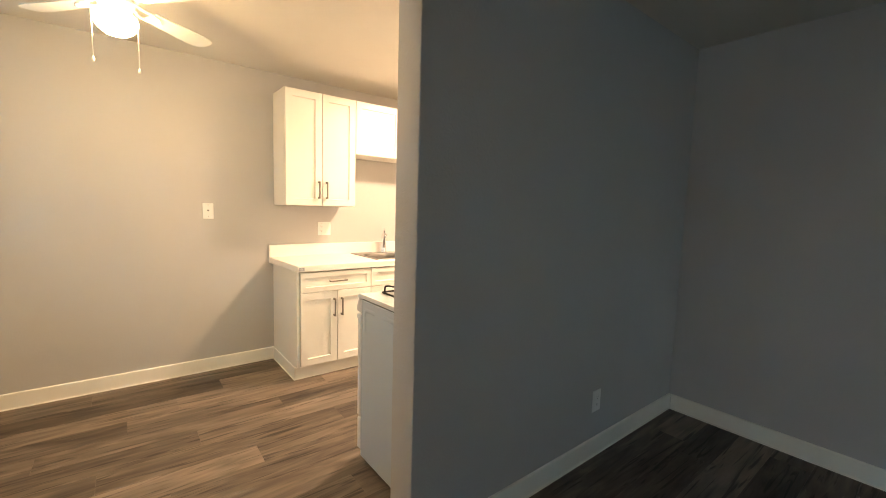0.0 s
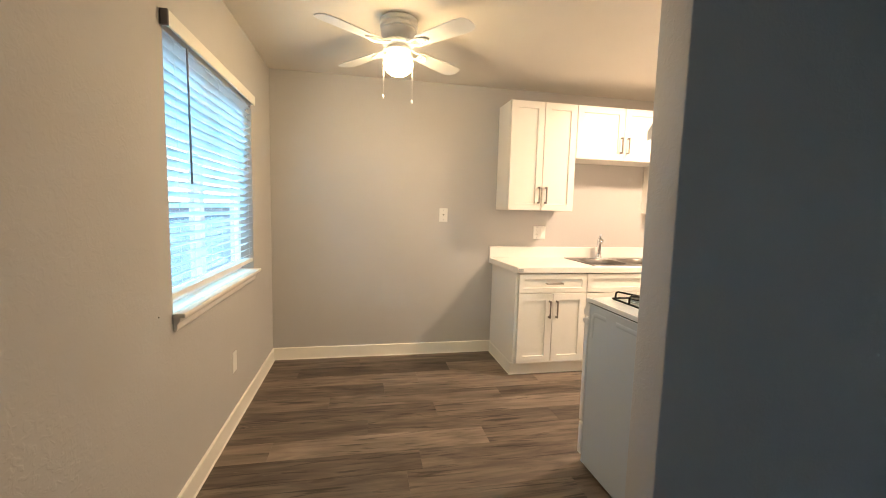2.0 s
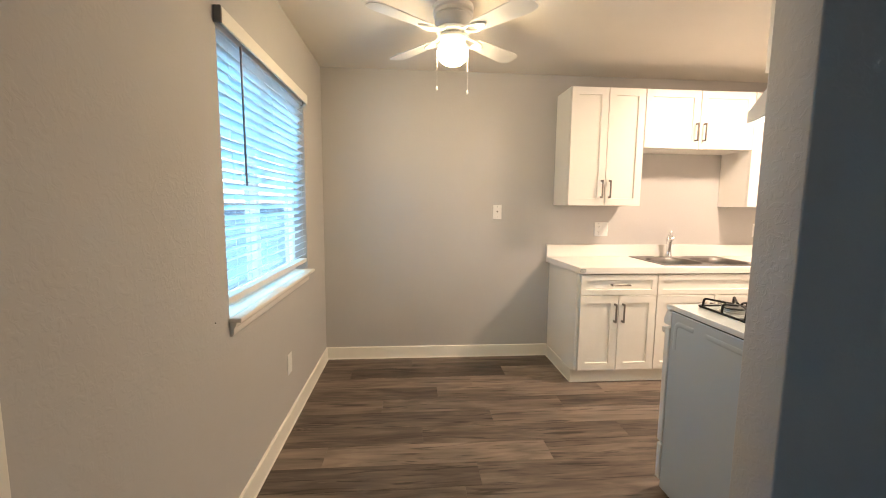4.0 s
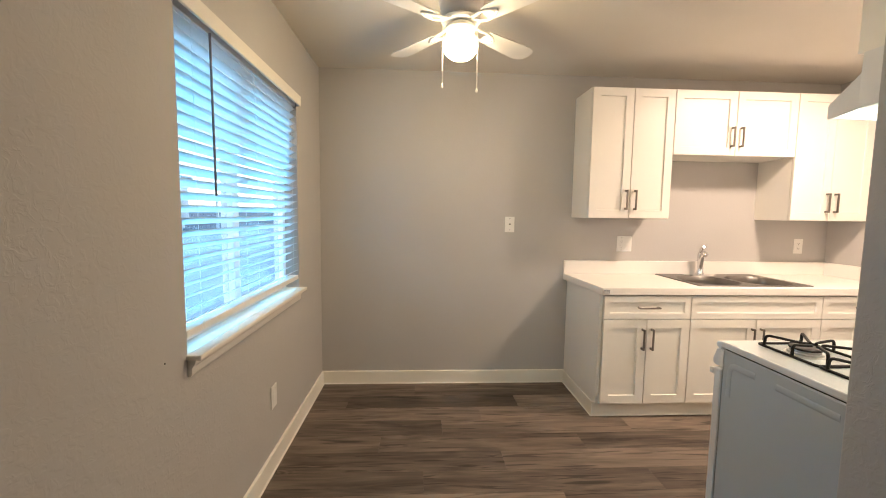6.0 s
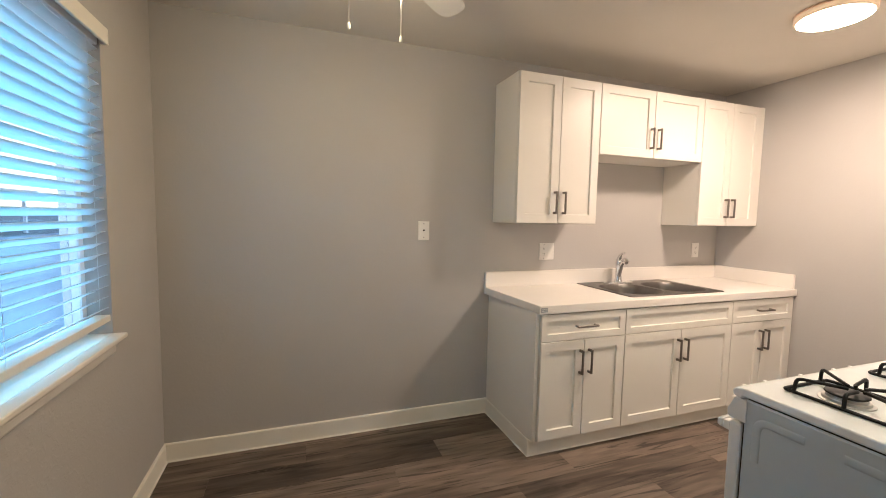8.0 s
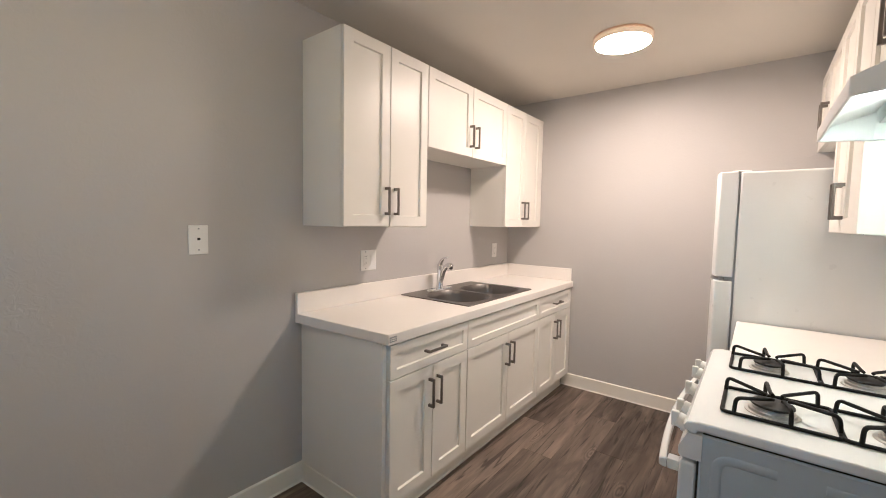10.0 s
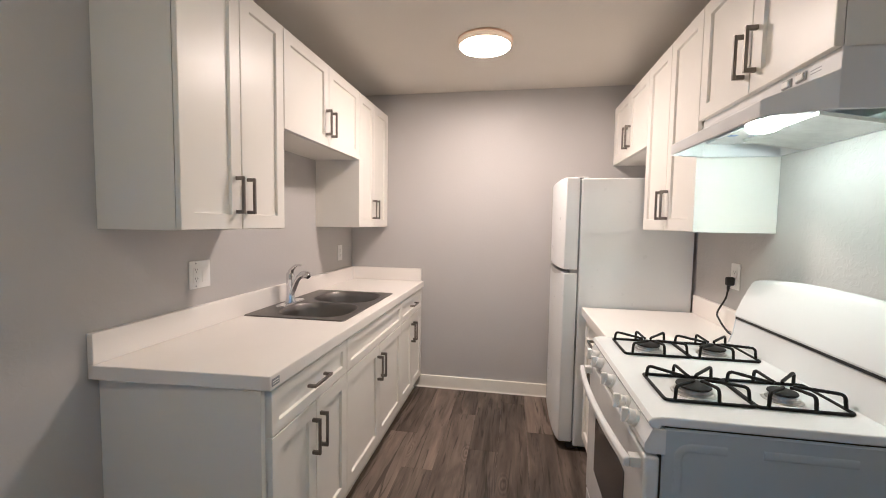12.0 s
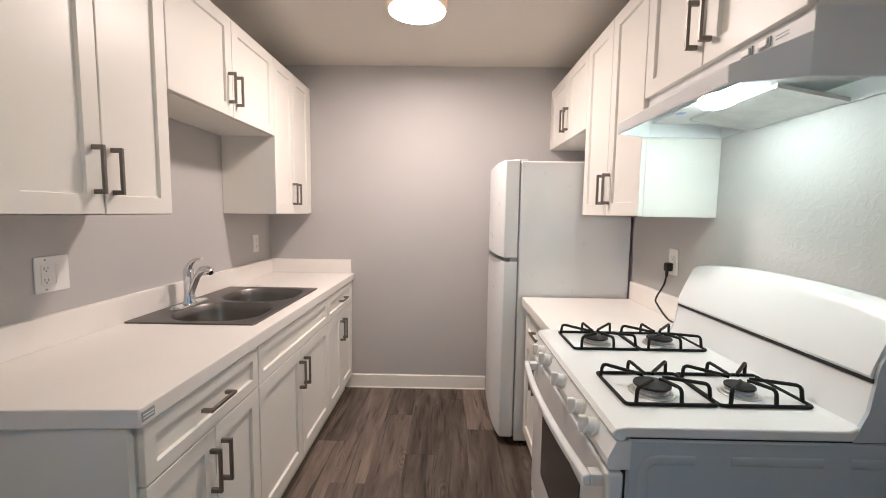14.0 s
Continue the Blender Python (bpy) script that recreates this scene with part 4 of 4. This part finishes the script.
part("light_fitter", lathe(bmesh.new(), (*FC, ZC - 0.169), [(0.055, 0), (0.07, -0.012), (0.074, -0.03), (0.066, -0.042), (0.061, -0.065), (0, -0.065)], 40), FANWHITE, fan, "", True)
part("globe", lathe(bmesh.new(), (*FC, ZC - 0.280), [(0.086, 0.0), (0.082, -0.026), (0.068, -0.05), (0.045, -0.07), (0.02, -0.079), (0, -0.081)], 40), FAN_BULB, fan, "lit frosted glass globe", True)
part("globe_shoulder", lathe(bmesh.new(), (*FC, ZC - 0.280), [(0.058, 0.047), (0.066, 0.038), (0.082, 0.018), (0.086, 0.0004)], 40), FAN_SHOULDER, fan, "frosted glass shoulder of the globe, its glow turned down", True)
BZ = 2.258
for k, a in enumerate((39, 129, 217, 308)):
    rot = Matrix.Translation((FC[0], FC[1], 0)) @ Matrix.Rotation(radians(a), 4, "Z")
    bm = bmesh.new()
    out = []
    for u in range(9):
        t = u / 8
        r = 0.17 + 0.29 * t
        out.append((r, 0.046 + 0.017 * t))
    tip = [(0.46 + 0.075 * math.sin(radians(q)) , 0.063 * (math.cos(radians(q)) ** 0.5 if q < 90 else 0.0)) for q in (25, 45, 60, 72, 82)]
    half = out + tip + [(0.537, 0.0)]
    loop = half + [(x, -y) for x, y in half[-2::-1]]
    for z in (0.003, -0.003):
        bm.faces.new([bm.verts.new((x, y, z)) for x, y in loop])
    bm.verts.ensure_lookup_table()
    n = len(loop)
    for i in range(n):
        bm.faces.new((bm.verts[i], bm.verts[(i + 1) % n], bm.verts[n + (i + 1) % n], bm.verts[n + i]))
    pitchm = Matrix.Translation((0, 0, BZ)) @ Matrix.Rotation(radians(-11), 4, "X")
    bmesh.ops.transform(bm, matrix=rot @ pitchm, verts=bm.verts)
    part("blade", bm, BLADE, fan, "white painted blade")
    bm = bmesh.new()
    for s in (-1, 1):
        tube(bm, rounded([(0.075, s * 0.016, 0.018), (0.11, s * 0.02, 0.0), (0.15, s * 0.034, -0.008), (0.20, s * 0.026, -0.008), (0.235, 0.0, -0.008)], 0.03), 0.0075, 8)
    box(bm, 0.165, 0.215, -0.02, 0.02, -0.013, -0.004, 0.002)
    for sx, sy in ((0.18, 0.015), (0.18, -0.015), (0.215, 0.0)):
        cyl(bm, (sx, sy, -0.004), (sx, sy, -0.016), 0.005, seg=10)
    bmesh.ops.transform(bm, matrix=rot @ pitchm, verts=bm.verts)
    part("blade_bracket", bm, FANWHITE, fan, "scrolled white blade bracket", True)
for dx, dy, zb in ((-0.088, -0.012, 1.924), (0.08, -0.03, 1.898)):
    x, y = FC[0] + dx, FC[1] + dy
    part("pull_chain", tube(bmesh.new(), [(x * 0.6 + FC[0] * 0.4, y * 0.6 + FC[1] * 0.4, 2.25), (x, y, 2.243), (x, y, zb + 0.02)], 0.0017, 6), ALLOY, fan, "thin bead pull chain", True)
    part("chain_pull", lathe(bmesh.new(), (x, y, zb), [(0, 0.022), (0.003, 0.018), (0.0055, 0.006), (0.005, -0.004), (0, -0.008)], 12), FANWHITE, fan, "", True)
fan.location = (FC[0] + 0.007, FC[1] + 0.085, ZC)
fan.scale = (1.01, 1.01, 0.88)


# ---- plates on the walls ----
def plate(kind, centre, normal, w, h, label, category):
    """A bevelled cover plate facing normal, one of 'n', 's', 'w'."""
    c = Vector(centre)
    t = thing(kind, c, label, category)
    put = {"n": lambda u, v, d: (c.x + u, c.y - d, c.z + v), "s": lambda u, v, d: (c.x - u, c.y + d, c.z + v), "w": lambda u, v, d: (c.x + d, c.y + u, c.z + v), "l": lambda u, v, d: (c.x + u, c.y - d, c.z + v)}[normal]

    def slab(name, u0, u1, v0, v1, d0, d1, material, bevel, parent, text=""):
        a, b = Vector(put(u0, v0, d0)), Vector(put(u1, v1, d1))
        return part(name, boxed(*[f for i in range(3) for f in sorted((a[i], b[i]))], bevel), material, parent, text)
    slab("cover", -w / 2, w / 2, -h / 2, h / 2, 0.0005, 0.006, PLATE, 0.002, t)
    return t, slab


def receptacle(t, slab, u, gfci=False):
    body = slab("receptacle", u - 0.017, u + 0.017, -0.035, 0.035, 0.0062, 0.0085, PLATE, 0.001, t)
    for v in (-0.02, 0.02):
        for du in (-0.0065, 0.0065):
            slab("slot", u + du - 0.001, u + du + 0.001, v - 0.001, v + 0.007, 0.0086, 0.0091, SOCKET, 0, body)
        slab("earth_hole", u - 0.002, u + 0.002, v - 0.009, v - 0.005, 0.0086, 0.0091, SOCKET, 0, body)
    if gfci:
        for v in (-0.004, 0.004):
            slab("test_button", u - 0.006, u + 0.006, v - 0.003, v + 0.003, 0.0086, 0.0094, PLATE, 0, body)


def screws(t, slab, u, vs):
    for v in vs:
        slab("screw", u - 0.003, u + 0.003, v - 0.003, v + 0.003, 0.0061, 0.0068, GREYPLASTIC, 0.001, t)


t, s = plate("phone_jack", (1.125, YN, 1.284), "n", 0.075, 0.122, "white phone jack cover plate on the grey wall", "wall plate")
s("jack", -0.009, 0.009, -0.005, 0.011, 0.0062, 0.0075, PLATE, 0.001, t)
s("jack_hole", -0.006, 0.006, -0.002, 0.008, 0.0076, 0.008, SOCKET, 0, t)
screws(t, s, 0, (-0.042, 0.046))
t, s = plate("wall_outlet", (2.06, YN, 1.14), "n", 0.122, 0.122, "white double cover plate with outlet over the counter", "outlet")
receptacle(t, s, -0.025, True)
s("blank", 0.009, 0.042, -0.035, 0.035, 0.0062, 0.0075, PLATE, 0.001, t)
screws(t, s, -0.025, (-0.05, 0.05))
t, s = plate("wall_outlet", (3.53, YN, 1.135), "n", 0.078, 0.122, "white outlet cover plate in the counter's corner", "outlet")
receptacle(t, s, 0)
t, s = plate("wall_outlet", (XW, 3.345, 0.39), "w", 0.075, 0.122, "white outlet cover plate low on the window wall", "outlet")
s("blank", -0.02, 0.02, -0.045, 0.045, 0.0062, 0.007, PLATE, 0.001, t)
t, s = plate("wall_outlet", (2.64, YP, 0.318), "l", 0.075, 0.122, "white outlet cover plate low on the shaded wall", "outlet")
receptacle(t, s, 0)
CX = 2.58
t, s = plate("wall_outlet", (CX, YS, 1.155), "s", 0.075, 0.122, "white outlet plate above the short counter, one socket used", "outlet")
receptacle(t, s, 0)
cord = thing("power_cord", (CX, YS + 0.0095, 1.135), "black plug and cord hanging to the stove", "power cord")
plug = boxed(CX - 0.015, CX + 0.015, YS + 0.0096, YS + 0.042, 1.112, 1.152, 0.007, 2)
cyl(plug, (CX, YS + 0.03, 1.115), (CX, YS + 0.032, 1.085), 0.008, 0.005, 12)
part("plug", plug, RUBBER, cord)
part("cable", tube(bmesh.new(), rounded([(CX, YS + 0.032, 1.09), (CX + 0.004, YS + 0.036, 1.05), (CX + 0.028, YS + 0.055, 0.99), (CX + 0.032, YS + 0.06, 0.965), (CX - 0.04, YS + 0.068, 0.935), (CX - 0.10, YS + 0.066, 0.9075), (CX - 0.19, YS + 0.052, 0.9025)], 0.022), 0.0042, 8), RUBBER, cord, "", True)

nail = thing("wall_nail", (XW, 2.47, 0.90), "small dark nail head in the grey wall", "nail")
part("head", cyl(bmesh.new(), (XW + 0.0002, 2.47, 0.90), (XW + 0.003, 2.47, 0.90), 0.003, 0.0026, 12), DARKCAP, nail)

# ---- outside the window ----
ground = part("ground", boxed(-600, X0 - 13.0, -600, 600, -0.35, -0.06), ASPHALT)
tagged(ground, "grey asphalt of the parking court", "ground", kind="structure")
walk_slab = part("pavement", boxed(X0 - 13.0, X0 - 0.001, -600, 600, -0.35, -0.03), CONCRETE)
tagged(walk_slab, "pale concrete walkway along the building", "pavement", kind="structure")
eave = part("eave", boxed(X0 - 0.6, X0 - 0.001, YB - 3, YN + 9, ZC + 0.13, ZC + 0.3), STUCCO)
tagged(eave, "pale underside of the roof overhang", "eave", kind="structure")

carport = thing("carport", (-15, 12, -0.12), "pale open carport with white posts", "carport")
part("roof", boxed(-18, -14.8, -6, 34, 2.25, 2.5), STUCCO, carport)
part("rear_wall", boxed(-18.2, -18.02, -6, 34, -0.12, 2.24), STUCCO, carport)
for y in (-5, 0.5, 6, 11.5, 17, 22.5, 28, 33):
    part("post", boxed(-15.1, -14.95, y - 0.08, y + 0.08, -0.12, 2.249), VINYL, carport)


def car(x, y, paint, label):
    """A saloon that stands nose to the wall, its tail towards the walkway."""
    c = thing("parked_car", (x, y, -0.12), label, "car", "cars under the carport")
    prof = [(x + 2.2, 0.28), (x + 2.25, 0.6), (x + 2.15, 0.86), (x + 1.5, 0.93), (x + 0.85, 1.36), (x - 0.45, 1.38), (x - 1.15, 0.92), (x - 2.1, 0.72), (x - 2.22, 0.45), (x - 2.15, 0.22)]
    prof = [(a, b - 0.06) for a, b in prof]
    ob = part("body", prism(bmesh.new(), prof, "y", y - 0.87, y + 0.87), paint, c)
    m = ob.modifiers.new("edge", "BEVEL")
    m.width, m.segments, m.limit_method = 0.08, 3, "ANGLE"
    bm = bmesh.new()
    v = [bm.verts.new(p) for p in ((x + 1.47, y - 0.68, 0.90), (x + 1.47, y + 0.68, 0.90), (x + 0.93, y + 0.6, 1.26), (x + 0.93, y - 0.6, 1.26))]
    f = bm.faces.new(v)
    r = bmesh.ops.extrude_face_region(bm, geom=[f])
    bmesh.ops.translate(bm, verts=[q for q in r["geom"] if isinstance(q, bmesh.types.BMVert)], vec=(0.022, 0, 0.03))
    part("rear_window", bm, CARGLASS, c)
    for s in (-1, 1):
        ya, yb = sorted((y + s * 0.5, y + s * 0.84))
        part("tail_light", boxed(x + 2.14, x + 2.2, ya, yb, 0.62, 0.76, 0.015), TAILRED, c)
        for wx in (x + 1.35, x - 1.4):
            wh = part("wheel", cyl(bmesh.new(), (wx, y + s * 0.66, 0.19), (wx, y + s * 0.885, 0.19), 0.31, seg=24), TYRE, c)
            part("rim", cyl(bmesh.new(), (wx, y + s * 0.8852, 0.19), (wx, y + s * 0.895, 0.19), 0.2, seg=20), ALLOY, wh)


car(-14.6, 14.2, CARDARK, "dark saloon car parked under the carport")
car(-14.6, 19.6, CARWHITE, "white saloon car parked under the carport")
car(-14.6, 8.7, CARWHITE, "white saloon car parked under the carport")

house = thing("apartment_building", (-34, 14, -0.12), "pale two-storey apartment building across the court", "building")
part("wall", boxed(-42, -32, -30, 60, -0.12, 5.6), STUCCO, house)
part("roof", boxed(-42.4, -31.5, -30.4, 60.4, 5.61, 5.9), CONCRETE, house)
for z in (1.0, 3.9):
    for k in range(14):
        y = -26 + k * 6
        wnd = part("window", boxed(-31.99, -31.93, y, y + 1.8, z, z + 1.2), VINYL, house)
        part("pane", boxed(-31.925, -31.92, y + 0.06, y + 1.74, z + 0.06, z + 1.14), CARGLASS, wnd)

# ---- floor planks ----
floor = part("floor", boxed(X0, XE + 0.12, YB - 0.15, YN + 0.12, -0.06, -0.0085), SUBFLOOR)
tagged(floor, "grey-brown wood-look vinyl plank floor", "floor", kind="structure")
PW, PL = 0.178, 1.22
rng = random.Random(5)
plank_cache = {}


def plank(x0, x1, y0, y1):
    key = (round(x1 - x0, 3), round(y1 - y0, 3))
    if key not in plank_cache:
        g, h = 0.0003, 0.008
        lx, ly = key[0] / 2, key[1] / 2
        bm = bmesh.new()
        lo = [bm.verts.new((sx * (lx - g), sy * (ly - g), -h)) for sx, sy in ((-1, -1), (1, -1), (1, 1), (-1, 1))]
        md = [bm.verts.new((sx * (lx - g), sy * (ly - g), -0.0005)) for sx, sy in ((-1, -1), (1, -1), (1, 1), (-1, 1))]
        hi = [bm.verts.new((sx * (lx - 0.0011), sy * (ly - 0.0011), 0.0)) for sx, sy in ((-1, -1), (1, -1), (1, 1), (-1, 1))]
        for a, b in ((lo, md), (md, hi)):
            for i in range(4):
                bm.faces.new((a[i], a[(i + 1) % 4], b[(i + 1) % 4], b[i]))
        bm.faces.new(hi)
        me = bpy.data.meshes.new("plank")
        bm.to_mesh(me)
        bm.free()
        me.materials.append(PLANK)
        plank_cache[key] = me
    ob = new("plank", plank_cache[key])
    ob.parent = floor
    ob.location = Vector(((x0 + x1) / 2, (y0 + y1) / 2, 0)) - ORIGIN[floor.name]


y = YB
row = 0
while y < YN - 0.01:
    y1 = min(y + PW, YN)
    x_end = XE if y1 > YP else XL
    x = XW - (0.0, 0.82, 0.38, 1.05, 0.6, 0.2)[row % 6] - rng.uniform(0, 0.15)
    while x < x_end:
        a, b = max(x, XW), min(x + PL, x_end)
        if b - a > 0.02:
            plank(a, b, y, y1)
        x += PL
    y, row = y1, row + 1
